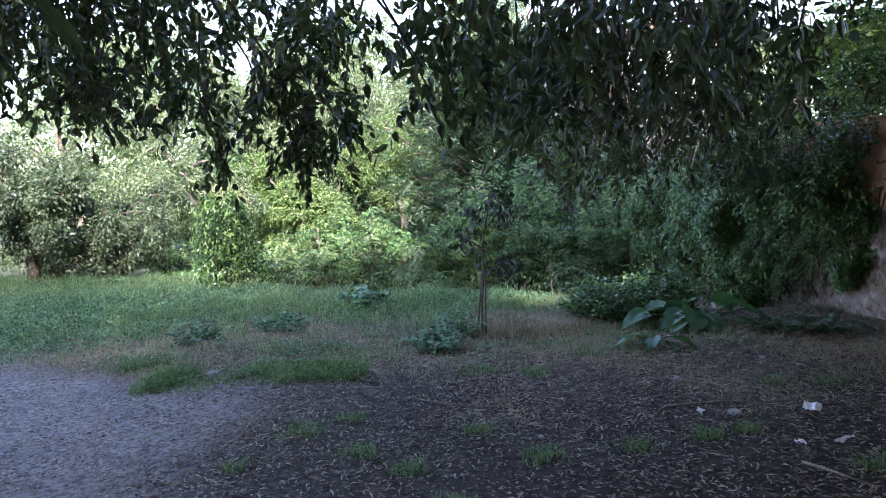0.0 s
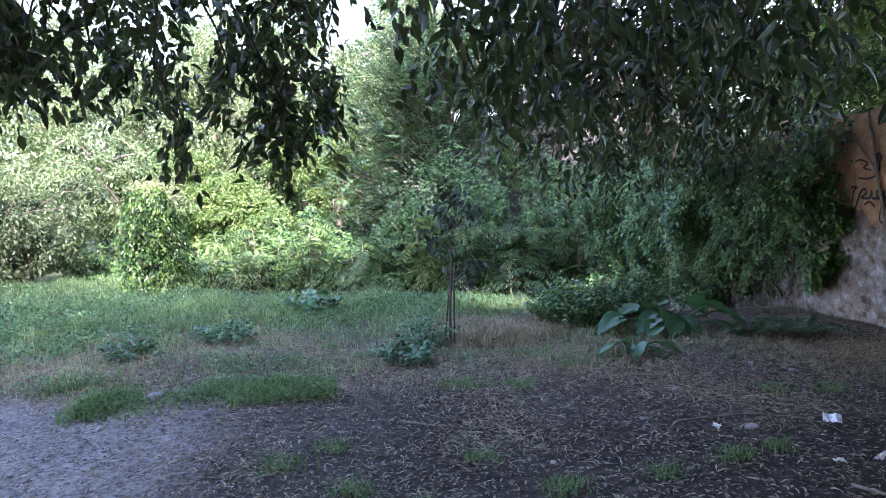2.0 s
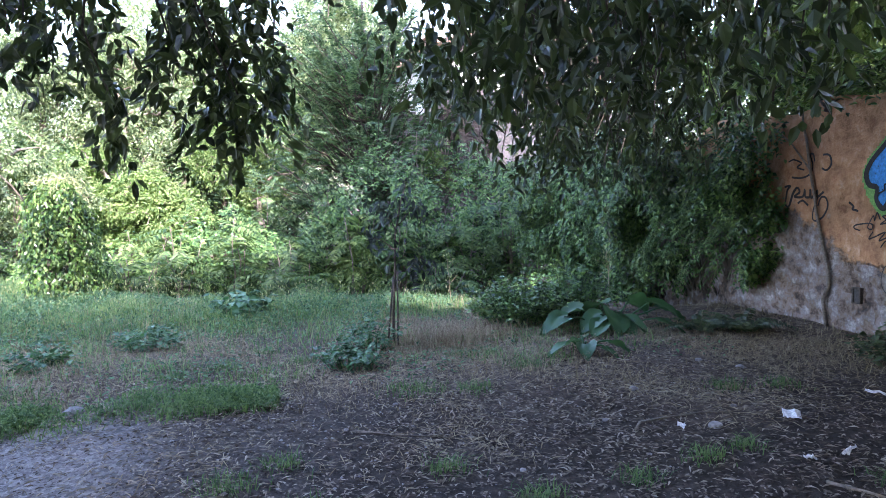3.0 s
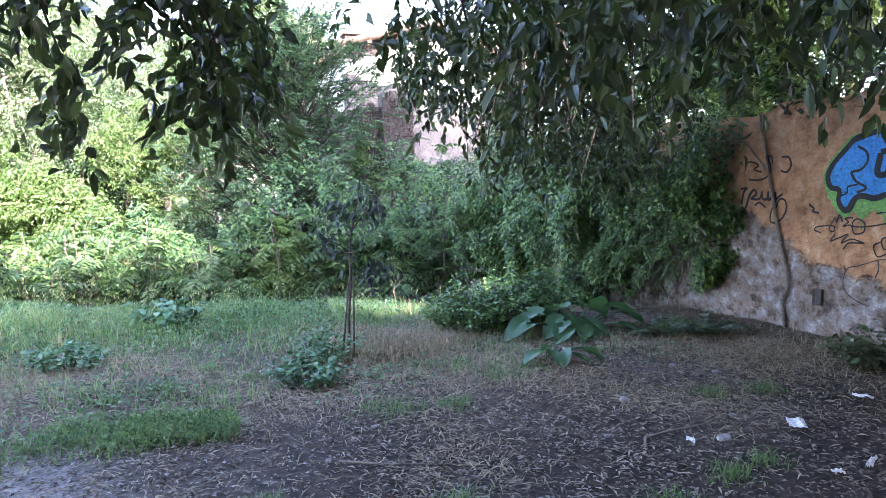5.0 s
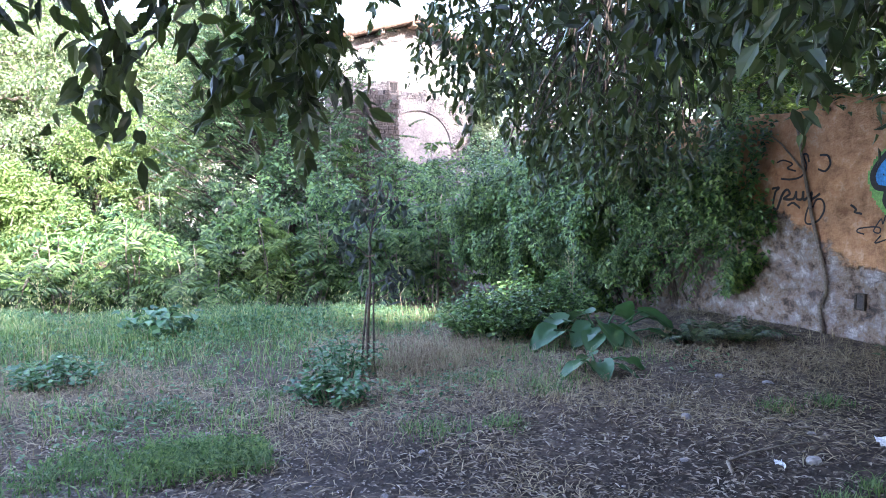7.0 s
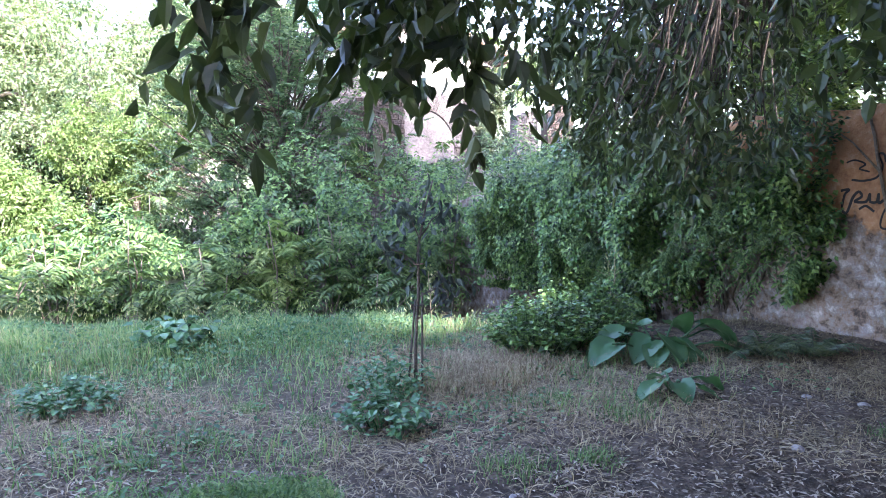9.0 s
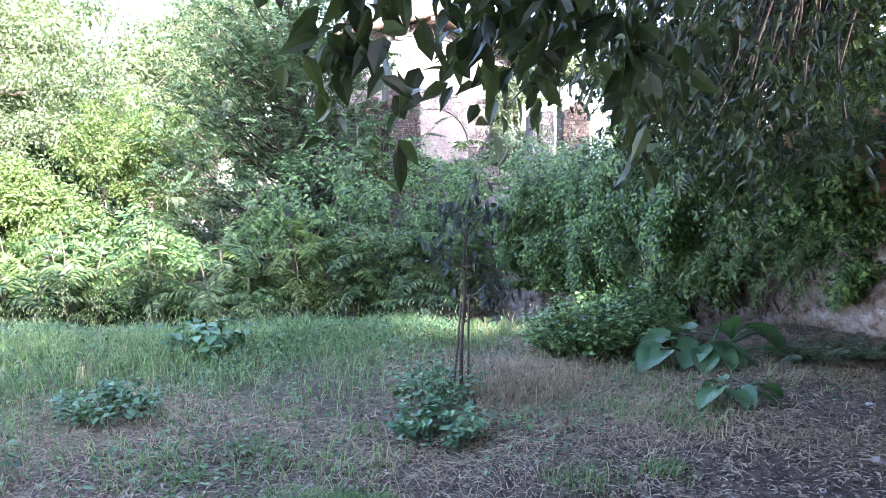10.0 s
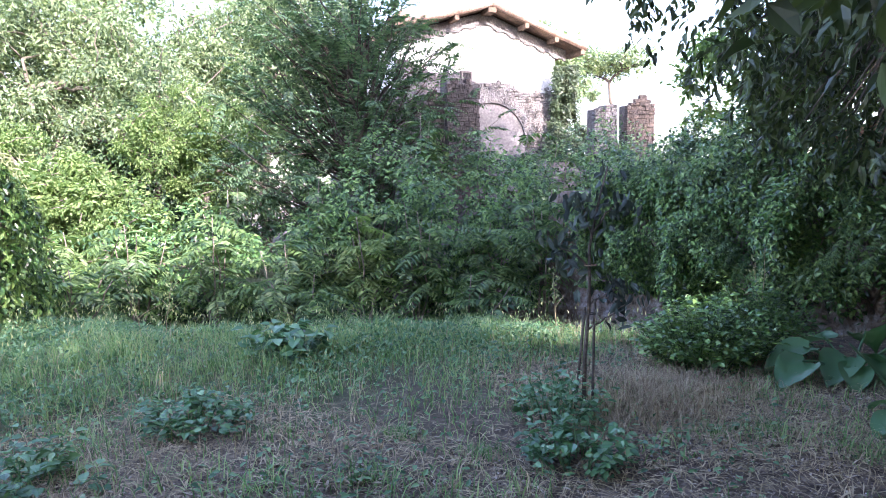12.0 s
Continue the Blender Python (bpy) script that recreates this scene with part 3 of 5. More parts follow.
masonry(pier2, 3.82, 4.34, 20.0, 20.45, -1.2, lambda x: 3.9 - 0.1 * abs(x - 4.1), 0.16, 0.11, M_BRICK, M_MORTAR, "block", 8)
stub1 = empty_thing("brick_pier", (0, 0, 0), "short square stump of a ruined stone pier", "ruin pier", "ruin piers")
masonry(stub1, 8.72, 9.42, 19.9, 20.3, 0.0, lambda x: 3.80 + 0.1 * (x - 9) - 0.5 * max(0, 8.9 - x), 0.17, 0.115, M_STONE, M_MORTAR, "block", 9)
stub2 = empty_thing("brick_pier", (0, 0, 0), "stump of a ruined pier with rounded broken top", "ruin pier", "ruin piers")
masonry(stub2, 9.78, 10.68, 19.9, 20.3, 0.0, lambda x: 4.18 - 1.1 * max(0, abs(x - 10.25) - 0.15), 0.17, 0.115, M_BRICK, M_MORTAR, "block", 10)

# ---- gabled house ----
# grey-beige arch plaster, darkened to carry the shade on the lower facade
M_ARCHPLASTER = rough_material("shaded_arch_plaster", [(0.3, (0.16, 0.145, 0.135)), (0.7, (0.28, 0.26, 0.24))], 1.6, 16.0, 0.4)
house = empty_thing("house", (0, 0, 0), "whitewashed gabled house with stone base and tiled roof", "house")
GX0, GX1, GY, APEX = 4.1, 9.3, 23.0, (6.85, 6.78)


def gable_z(x):
    return APEX[1] - (0.33 if x > APEX[0] else 0.30) * abs(x - APEX[0])


bm = bmesh.new()
prof = [(GX0, -1.2), (GX1, -1.2), (GX1, gable_z(GX1)), APEX, (GX0, gable_z(GX0))]
fr = [bm.verts.new((x, GY, z)) for x, z in prof]
bk = [bm.verts.new((x, GY + 9, z)) for x, z in prof]
bm.faces.new(fr)
bm.faces.new(bk[::-1])
for i in range(5):
    bm.faces.new((fr[i], bk[i], bk[(i + 1) % 5], fr[(i + 1) % 5]))
bmesh.ops.recalc_face_normals(bm, faces=bm.faces)
part("wall", bm, M_WHITEWASH, house)
base_wall = new("stone_base")
base_wall.parent = house
masonry(base_wall, GX0 - 0.05, GX1 + 0.05, GY - 0.12, GY + 0.02, -1.2, lambda x: 5.1 - 0.13 * (x - 4.5) - 0.1 * math.sin(4 * x), 0.14, 0.08, M_STONE, M_STONE, "stone", 12)
bm = bmesh.new()
for i in range(36):
    a0, a1 = math.pi * (i + 0.03) / 36, math.pi * (i + 0.97) / 36
    vs = []
    for rr in (1.15, 1.52):
        for aa in (a0, a1):
            for yy in (GY - 0.22, GY - 0.08):
                vs.append(bm.verts.new((7.0 + rr * math.cos(aa), yy, 2.95 + rr * math.sin(aa))))
    for f in ((0, 2, 6, 4), (1, 5, 7, 3), (0, 1, 3, 2), (4, 6, 7, 5), (0, 4, 5, 1), (2, 3, 7, 6)):
        bm.faces.new([vs[j] for j in f])
bmesh.ops.recalc_face_normals(bm, faces=bm.faces)
tagged(part("arch_ring", bm, M_STONE, house, "ring of pale arch stones"), kind="stuff")
bm = bmesh.new()
fan = [(7.0 + 1.15 * math.cos(math.pi * i / 20), 2.95 + 1.15 * math.sin(math.pi * i / 20)) for i in range(21)] + [(5.85, 1.2), (8.15, 1.2)]
f1 = [bm.verts.new((x, GY - 0.17, z)) for x, z in fan]
bm.faces.new(f1)
bm2 = bmesh.ops.extrude_face_region(bm, geom=bm.faces[:])
for v in bm2["geom"]:
    if isinstance(v, bmesh.types.BMVert):
        v.co.y += 0.1
bmesh.ops.recalc_face_normals(bm, faces=bm.faces)
part("blind_arch", bm, M_ARCHPLASTER, house, "pale plastered filling of the arch")
window = new("window")
window.parent = house
bm = bmesh.new()
for a in (0, 1):
    box(bm, 6.02 + 0.30 * a, 6.08 + 0.30 * a, GY - 0.2, GY - 0.1, 4.55, 5.0)
    box(bm, 6.08, 6.32, GY - 0.2, GY - 0.1, 4.55 + 0.39 * a, 4.61 + 0.39 * a)
part("frame", bm, M_MORTAR, window)
# dark slab on the solid wall, its colour standing for the shade indoors
bm = bmesh.new()
box(bm, 6.08, 6.32, GY - 0.14, GY - 0.1, 4.61, 4.94)
part("opening_shade", bm, M_IRON, window, "dark slab coloured as the shade indoors")
for i in range(3):
    bm = bmesh.new()
    box(bm, 6.13 + 0.06 * i, 6.145 + 0.06 * i, GY - 0.19, GY - 0.17, 4.61, 4.94)
    part("bar", bm, M_IRON, window)
roof = new("roof")
roof.parent = house
for side, xe in ((1, 10.05), (-1, 3.75)):
    bm = bmesh.new()
    xa, za, ze = APEX[0], APEX[1] + 0.05, gable_z(xe) + 0.05
    vs = [bm.verts.new((x, y, z + dz)) for x, z in ((xa, za), (xe, ze)) for y in (GY - 0.55, GY + 9.3) for dz in (0, 0.05)]
    for f in ((0, 1, 3, 2), (4, 6, 7, 5), (0, 4, 5, 1), (2, 3, 7, 6), (0, 2, 6, 4), (1, 5, 7, 3)):
        bm.faces.new([vs[i] for i in f])
    bmesh.ops.recalc_face_normals(bm, faces=bm.faces)
    part("roof_deck", bm, M_TIMBER, roof)
    lines = []
    for j in range(22):
        y = GY - 0.5 + j * 0.45
        lines.append((np.array([(xa, y, za + 0.10), (xe + 0.06 * side, y, ze + 0.10)]), 0.11, 0.11))
    tubes("roof_tiles", lines, M_TILE, roof, 8)
    for t in (0.02, 0.36, 0.68, 0.97):
        bm = bmesh.new()
        x, z = xa + (xe - xa) * t, za + (ze - za) * t
        box(bm, x - 0.065, x + 0.065, GY - 0.58, GY + 0.3, z - 0.15, z - 0.01)
        part("beam_end", bm, M_TIMBER, roof, "sawn brown beam end")
    bm = bmesh.new()
    k = 30
    for i in range(k):
        x1, x2 = xa + (xe - 0.4 * side - xa) * i / k, xa + (xe - 0.4 * side - xa) * (i + 1) / k
        lo, hi = min(x1, x2), max(x1, x2)
        z = gable_z((lo + hi) / 2)
        box(bm, lo, hi, GY - 0.06, GY - 0.01, z - 0.36 - 0.04 * math.sin(5.1 * i), z - 0.02)
    tagged(part("verge_rubble", bm, M_STONE, roof, "band of grey rubble under the verge"), kind="stuff")
chimney = new("chimney")
chimney.parent = house
bm = bmesh.new()
box(bm, 4.45, 4.95, GY + 1.4, GY + 1.9, 5.9, 6.75)
part("shaft", bm, M_BRICK, chimney)
bm = bmesh.new()
vs = [bm.verts.new(c) for c in ((4.35, GY + 1.3, 6.78), (5.05, GY + 1.3, 6.78), (5.05, GY + 2.0, 6.78), (4.35, GY + 2.0, 6.78), (4.7, GY + 1.3, 6.98), (4.7, GY + 2.0, 6.98))]
for f in ((0, 1, 4), (2, 3, 5), (0, 4, 5, 3), (1, 2, 5, 4), (0, 3, 2, 1)):
    bm.faces.new([vs[i] for i in f])
part("cap", bm, M_TILE, chimney)


# barred opening in the far end of the wall
grate = empty_thing("iron_grate", (WALL_X, 14.2, 0.75), "rusty iron grate in the overgrown wall", "grate")
bm = bmesh.new()
box(bm, -0.05, -0.03, -0.42, 0.42, -0.24, -0.20)
box(bm, -0.05, -0.03, -0.42, 0.42, 0.20, 0.24)
part("rail", bm, M_TIMBER, grate, "rusty flat rails")
for i in range(9):
    tubes("bar", [(np.array([(-0.055, -0.4 + 0.1 * i, -0.26), (-0.055, -0.4 + 0.1 * i, 0.26)]), 0.009, 0.009)], M_TIMBER, grate, 6)


# ---- plants ----
def broad_tree(name, label, base, trunk_top, tips, mat, bark, seed, leaf, n_leaf, clump, trunk_r, hang=0.4, fine=False, aspect=0.5, limbs=9, clear=None):
    """A tree: leaning trunk, limbs to the tips, twigs, and leaves in loose clumps round every tip."""
    r = np.random.default_rng(seed)
    base, top = np.asarray(base, float), np.asarray(trunk_top, float)
    root = empty_thing(name, tuple(base), label, "tree")
    trunk = bend_line(base + [0, 0, -0.1], top, 0, r, 9, 0.04)
    lines = [(trunk, trunk_r, trunk_r * 0.35)]
    tips = np.asarray(tips, float)
    order = r.permutation(len(tips))
    nodes = [trunk[k] for k in range(3, 9)]
    for q, i in enumerate(order):
        N = np.array(nodes)
        tip = tips[i]
        d = np.linalg.norm(N - tip, axis=1) + 0.8 * np.maximum(0, N[:, 2] - tip[2])
        j = int(np.argmin(d))
        ln = bend_line(N[j], tip, 0.08 * d[j], r, 6, 0.10)
        r0 = max(0.012, trunk_r * (0.42 if q < limbs else 0.14))
        lines.append((ln, r0, r0 * 0.3))
        nodes += [ln[2], ln[3], ln[5]]
    lines = [(local(p, base), a, b) for p, a, b in lines]
    tubes("trunk", lines, bark, root, 6)
    per = np.maximum(1, (n_leaf / len(tips) * r.uniform(0.5, 1.5, len(tips)))).astype(int)
    C = np.repeat(tips, per, axis=0)
    k = len(C)
    off = r.normal(0, 1, (k, 3)) * np.array(clump) * r.uniform(0.5, 1.0, (k, 1))
    P = C + off
    if clear is not None:
        open_sky = ~clear(P)
        P, off, k = P[open_sky], off[open_sky], int(open_sky.sum())
    D = unit(off * 0.6 + r.normal(0, 0.5, (k, 3)) * np.array(clump).mean() + np.array([0, 0, -hang * np.array(clump).mean() * 1.6]))
    N = unit(off / np.array(clump)) * 0.9 + r.normal(0, 0.35, (k, 3)) + np.array([0, 0, 0.8])
    L = leaf * r.uniform(0.6, 1.25, k)
    leaf_cloud("crown", local(P, base), D, N, L, L * aspect * r.uniform(0.8, 1.2, k), mat, root, fine)
    return root


def ball_tips(center, radii, n, seed, hollow=0.4, keep=lambda p: True):
    r = np.random.default_rng(seed)
    out = []
    ph = r.uniform(0, 6.283, 3)
    while len(out) < n:
        d = unit(r.normal(0, 1, 3))
        swell = 1 + 0.30 * math.sin(3.2 * d[0] + 2 * d[2] + ph[0]) * math.cos(2.6 * d[1] + ph[1]) + 0.16 * math.sin(7 * d[2] + 5 * d[0] + ph[2])
        p = np.asarray(center) + d * r.uniform(hollow, 1) ** 0.6 * np.asarray(radii) * swell
        if keep(p):
            out.append(p)
    return np.array(out)


def leaf_bank(name, label, surf, n, leaf, mat, seed, u_range, v_range, depth, category="ivy", strands=0, stem_mat=None, fine=False, aspect=0.6, cat_size=1.5, droop=1.0, run=0.34, keep=None):
    """A thick coat of leafy strands hanging over a surface, with hollows between them: surf(u, v) gives points and outward directions."""
    r = np.random.default_rng(seed)
    k = int(run / (leaf * 0.40))
    m = int(n / k)
    u0, v0 = r.uniform(*u_range, m), v_range[0] + (v_range[1] - v_range[0]) * r.uniform(0, 1.12, m)
    P0, O0 = surf(u0, np.minimum(v0, v_range[1]))
    flat = P0 * np.array([1.0, 1.0, droop])
    bump = lumpy(flat, cat_size, seed) * 0.5 + lumpy(flat, cat_size * 3, seed + 1) * 0.45
    t = r.uniform(-1, 0.45, m)
    ok = lumpy(P0, 4.2, seed + 3) > np.where(t < -0.45, -0.7, 0.0)
    if keep is not None:
        ok &= keep(P0)
    u0, v0, bump, t, m = u0[ok], v0[ok], bump[ok], t[ok], int(ok.sum())
    tall = np.ptp(surf(np.full(9, sum(u_range) / 2), np.linspace(*v_range, 9))[0][:, 2]) / (v_range[1] - v_range[0])
    s = np.linspace(0, 1, k)[None, :]
    size = r.uniform(0.4, 1.2, (m, 1))
    v = v0[:, None] - s * run * size / max(tall, 0.3)
    u = u0[:, None] + np.cumsum(r.normal(0, 0.012, (m, k)), axis=1)
    P, O = surf(u.ravel(), np.clip(v, v_range[0], v_range[1]).ravel())
    push = depth * (bump * 0.55 + t * 0.5)[:, None] + 0.09 * np.sin(np.pi * s) * size
    P = P + O * push.ravel()[:, None] + r.normal(0, 0.022, P.shape)
    inside = (v.ravel() > v_range[0]) & (v.ravel() < v_range[1] + 0.04)
    sway = np.tile(np.where(np.arange(k) % 2, 1.0, -1.0), m)[inside, None]
    P, O, n = P[inside], O[inside], int(inside.sum())
    side = unit(np.cross(O, np.array([0, 0, 1.0])))
    D = O * 0.45 + np.array([0, 0, -0.55]) + side * sway * 0.65 + r.normal(0, 0.35, (n, 3))
    N = O * 0.70 + np.array([0, 0, 0.65]) + r.normal(0, 0.26, (n, 3))
    L = leaf * r.uniform(0.55, 1.3, n)
    root = empty_thing(name, (0, 0, 0), label, category)
    leaf_cloud("foliage", P, D, N, L, L * aspect * r.uniform(0.8, 1.2, n), mat, root, fine)
    if strands:
        lines = []
        for _ in range(strands):
            uu = r.uniform(*u_range)
            vv = np.linspace(v_range[0], v_range[0] + (v_range[1] - v_range[0]) * r.uniform(0.5, 0.98), 8)
            q, o = surf(uu + 0.12 * np.cumsum(r.normal(0, 1, 8)), vv)
            lines.append((q - o * depth * 0.4, 0.018, 0.006))
        tagged(tubes("stem", lines, stem_mat, root, 5), kind="stuff")
    return root


def fronds(name, root, starts, dirs, length, pairs, leaf, mat, seed, droop=0.5, stem=True, aspect=0.34):
    """Feathered leaves: a bending midrib with pairs of pointed leaflets."""
    r = np.random.default_rng(seed)
    P, D, N, L, lines = [], [], [], [], []
    for s, d in zip(np.asarray(starts, float), unit(np.asarray(dirs, float))):
        ln = length * r.uniform(0.7, 1.2)
        t = np.linspace(0, 1, pairs + 1)[:, None]
        mid = s + d * ln * t + np.array([0, 0, -droop * ln]) * t * t
        T = unit(np.gradient(mid, axis=0))
        side = unit(np.cross(T, np.array([0, 0, 1.0]) + r.normal(0, 0.15, 3)))
        upn = np.cross(side, T)
        for sg in (-1, 1):
            P.append(mid[1:])
            D.append(side[1:] * sg + T[1:] * 0.45 + np.array([0, 0, -0.25]) + r.normal(0, 0.1, (pairs, 3)))
            N.append(upn[1:] + r.normal(0, 0.15, (pairs, 3)))
            L.append(leaf * (1 - 0.5 * t[1:, 0] ** 2) * r.uniform(0.85, 1.15, pairs))
        lines.append((mid[:: max(1, pairs // 4)], 0.006, 0.002))
    L = np.concatenate(L)
    leaf_cloud(name, np.concatenate(P), np.concatenate(D), np.concatenate(N), L, L * aspect, mat, root, False, 0.35)
    if stem:
        tagged(tubes("frond_stem", lines, mat, root, 4), kind="stuff")


def bush(name, label, at, rad, height, n, leaf, mat, seed, category="plant", fine=True, aspect=0.75, group=""):
    """A low leafy plant: stems fanning from one foot and broad leaves on them."""
    r = np.random.default_rng(seed)
    at = np.array([at[0], at[1], float(ground_z(at[0], at[1]))])
    root = empty_thing(name, tuple(at), label, category, group)
    ns = max(5, n // 14)
    lines, P, D = [], [], []
    per = max(3, n // ns)
    for _ in range(ns):
        a, q = r.uniform(0, 6.283), math.sqrt(r.uniform(0.02, 1))
        foot = np.array([math.cos(a), math.sin(a), 0]) * rad * q * 0.55
        tip = np.array([math.cos(a) * rad * q, math.sin(a) * rad * q, height * (1.05 - 0.55 * q * q) * r.uniform(0.7, 1.1)])
        ln = bend_line(foot, tip, 0.1 * height, r, 5, 0.08)
        lines.append((ln, 0.006, 0.002))
        t = r.uniform(0.25, 1.0, per)
        P.append(foot + (tip - foot) * t[:, None] + r.normal(0, 0.035, (per, 3)) + [0, 0, 0.03])
        b = r.uniform(0, 6.283, per)
        D.append(np.stack([np.cos(b), np.sin(b), r.uniform(-0.45, 0.35, per)], 1) + 0.4 * np.array([math.cos(a), math.sin(a), 0]))
    P, D = np.concatenate(P), np.concatenate(D)
    N = np.array([0, 0, 1.0]) + r.normal(0, 0.35, P.shape)
    L = leaf * r.uniform(0.55, 1.25, len(P))
    leaf_cloud("leaves", P, D, N, L, L * aspect, mat, root, fine)
    tagged(tubes("stem", lines, mat, root, 4), kind="stuff")
    return root


# ---- creepers over the wall ----
def ivy_surf(u, v):
    """Along the wall (u = y) and up it (v = 0..1), swelling out in the middle and rolling over the top."""
    top = np.interp(u, [7.0, 8.0, 11.6, 12.6, 13.1], [2.5, 2.3, 2.1, 1.6, 0.9]) + 0.12 * np.sin(2.7 * u)
    cover = np.clip((u - 7.0) / 1.2, 0.0, 1)
    z = -0.25 + (top + 0.25) * v
    lowlimit = np.clip((7.9 - u) / 0.8, 0, 1) * 1.35
    z = np.maximum(z, lowlimit + (z - lowlimit) * 0.3)
    out = 0.14 + 0.38 * cover * (0.45 + 0.55 * np.sin(np.pi * np.clip(v, 0, 1) ** 0.8)) + 0.08 * np.sin(2.1 * u)
    out = 0.1 + (out - 0.1) * (0.30 + 0.70 * np.clip(v / 0.45, 0, 1)) + 0.22 * np.clip(np.sin(3.1 * u + 0.5), 0, 1) * np.clip(v, 0, 1)
    x = WALL_X - out + 0.75 * np.clip((v - 0.86) / 0.14, 0, 1)
    P = np.stack([x, u, z], 1)
    O = np.stack([-np.ones_like(u), -0.15 * np.ones_like(u), 0.15 + 1.4 * np.clip((v - 0.8) / 0.2, 0, 1)], 1)
    return P, unit(O)


leaf_bank("ivy", "dense dark green creeper cascading over the old wall", ivy_surf, 150000, 0.066, M_IVY, 21, (7.1, 13.1), (0, 1), 0.8, "ivy", 60, M_BARK, droop=0.35, cat_size=1.9, run=0.30, keep=lambda p: (p[:, 1] > 9.4) | (p[:, 2] > 0.62 + 0.28 * np.sin(3.3 * p[:, 1]) + 0.12 * np.sin(9 * p[:, 1])))
leaf_bank("ivy", "leafy creeper along the top of the ochre wall", lambda u, v: (np.stack([WALL_X - 0.15 + 0.7 * v, u, 2.2 + 0.55 * np.sin(np.pi * np.clip(v + .15, 0, 1)) + 0.12 * np.sin(2.7 * u)], 1), unit(np.stack([-0.7 + v, 0 * u, np.ones_like(u)], 1))), 9000, 0.085, M_IVY, 22, (3.0, 8.2), (0, 1), 0.4, "ivy", 14, M_BARK)
rng = np.random.default_rng(23)
sprigs = empty_thing("creeper", (0, 0, 0), "grey-green feathery sprigs growing out of the ivy", "creeper")
u, v = rng.uniform(7.3, 12.8, 620), rng.uniform(0.3, 1.0, 620)
sp, so = ivy_surf(u, v)
fronds("foliage", sprigs, sp + so * 0.08, so + rng.normal(0, 0.4, sp.shape) + [0, 0, -0.5], 0.26, 8, 0.07, M_FROND, 24, 0.6)


def corner_surf(u, v):
    """A creeper climbing the corner of the house, broad at the foot."""
    half = 1.25 - 1.0 * v ** 0.6
    return np.stack([9.6 + half * u - 0.25 * v, 22.7 - 0.25 * np.sqrt(np.clip(1 - u * u, 0, 1)), 1.6 + 3.6 * v], 1), unit(np.stack([0.6 * u, -np.ones_like(u), 0.2 + 0 * u], 1))


leaf_bank("ivy", "ivy climbing the corner of the whitewashed house", corner_surf, 22000, 0.11, M_SHRUB, 26, (-1, 1), (0, 1), 0.45, "ivy", 5, M_BARK)


# ---- thicket across the end of the meadow ----
def hedge_surf(u, v):
    top = np.interp(u, [-7, -3, -1, 1, 3, 5, 8, 13], [0.7, 0.5, 0.8, 1.7, 2.3, 2.45, 2.4, 2.5]) + 0.22 * np.sin(1.9 * u) + 0.12 * np.sin(4.3 * u)
    z = -1.0 + (top + 1.0) * v
    y = np.interp(u, [-7, -2, 1, 4, 8, 13], [17.5, 16.6, 15.6, 16.3, 17.0, 17.5]) - 0.9 * np.sin(np.pi * np.clip(v, 0, 1) * 0.8 + 0.3) + 1.5 * np.clip((v - 0.85) / 0.15, 0, 1) + 0.35 * np.sin(2.3 * u + 2 * v)
    return np.stack([u, y, z], 1), unit(np.stack([0.1 * np.sin(3 * u), -np.ones_like(u), 0.2 + 1.2 * np.clip((v - 0.8) / 0.2, 0, 1)], 1))


leaf_bank("thicket", "dense thicket of creepers and saplings in shade", hedge_surf, 120000, 0.10, M_HEDGE, 31, (-7, 13), (0, 1), 1.3, "thicket", 60, M_BARK, False, 0.55, 0.8, 0.7)
rng = np.random.default_rng(32)
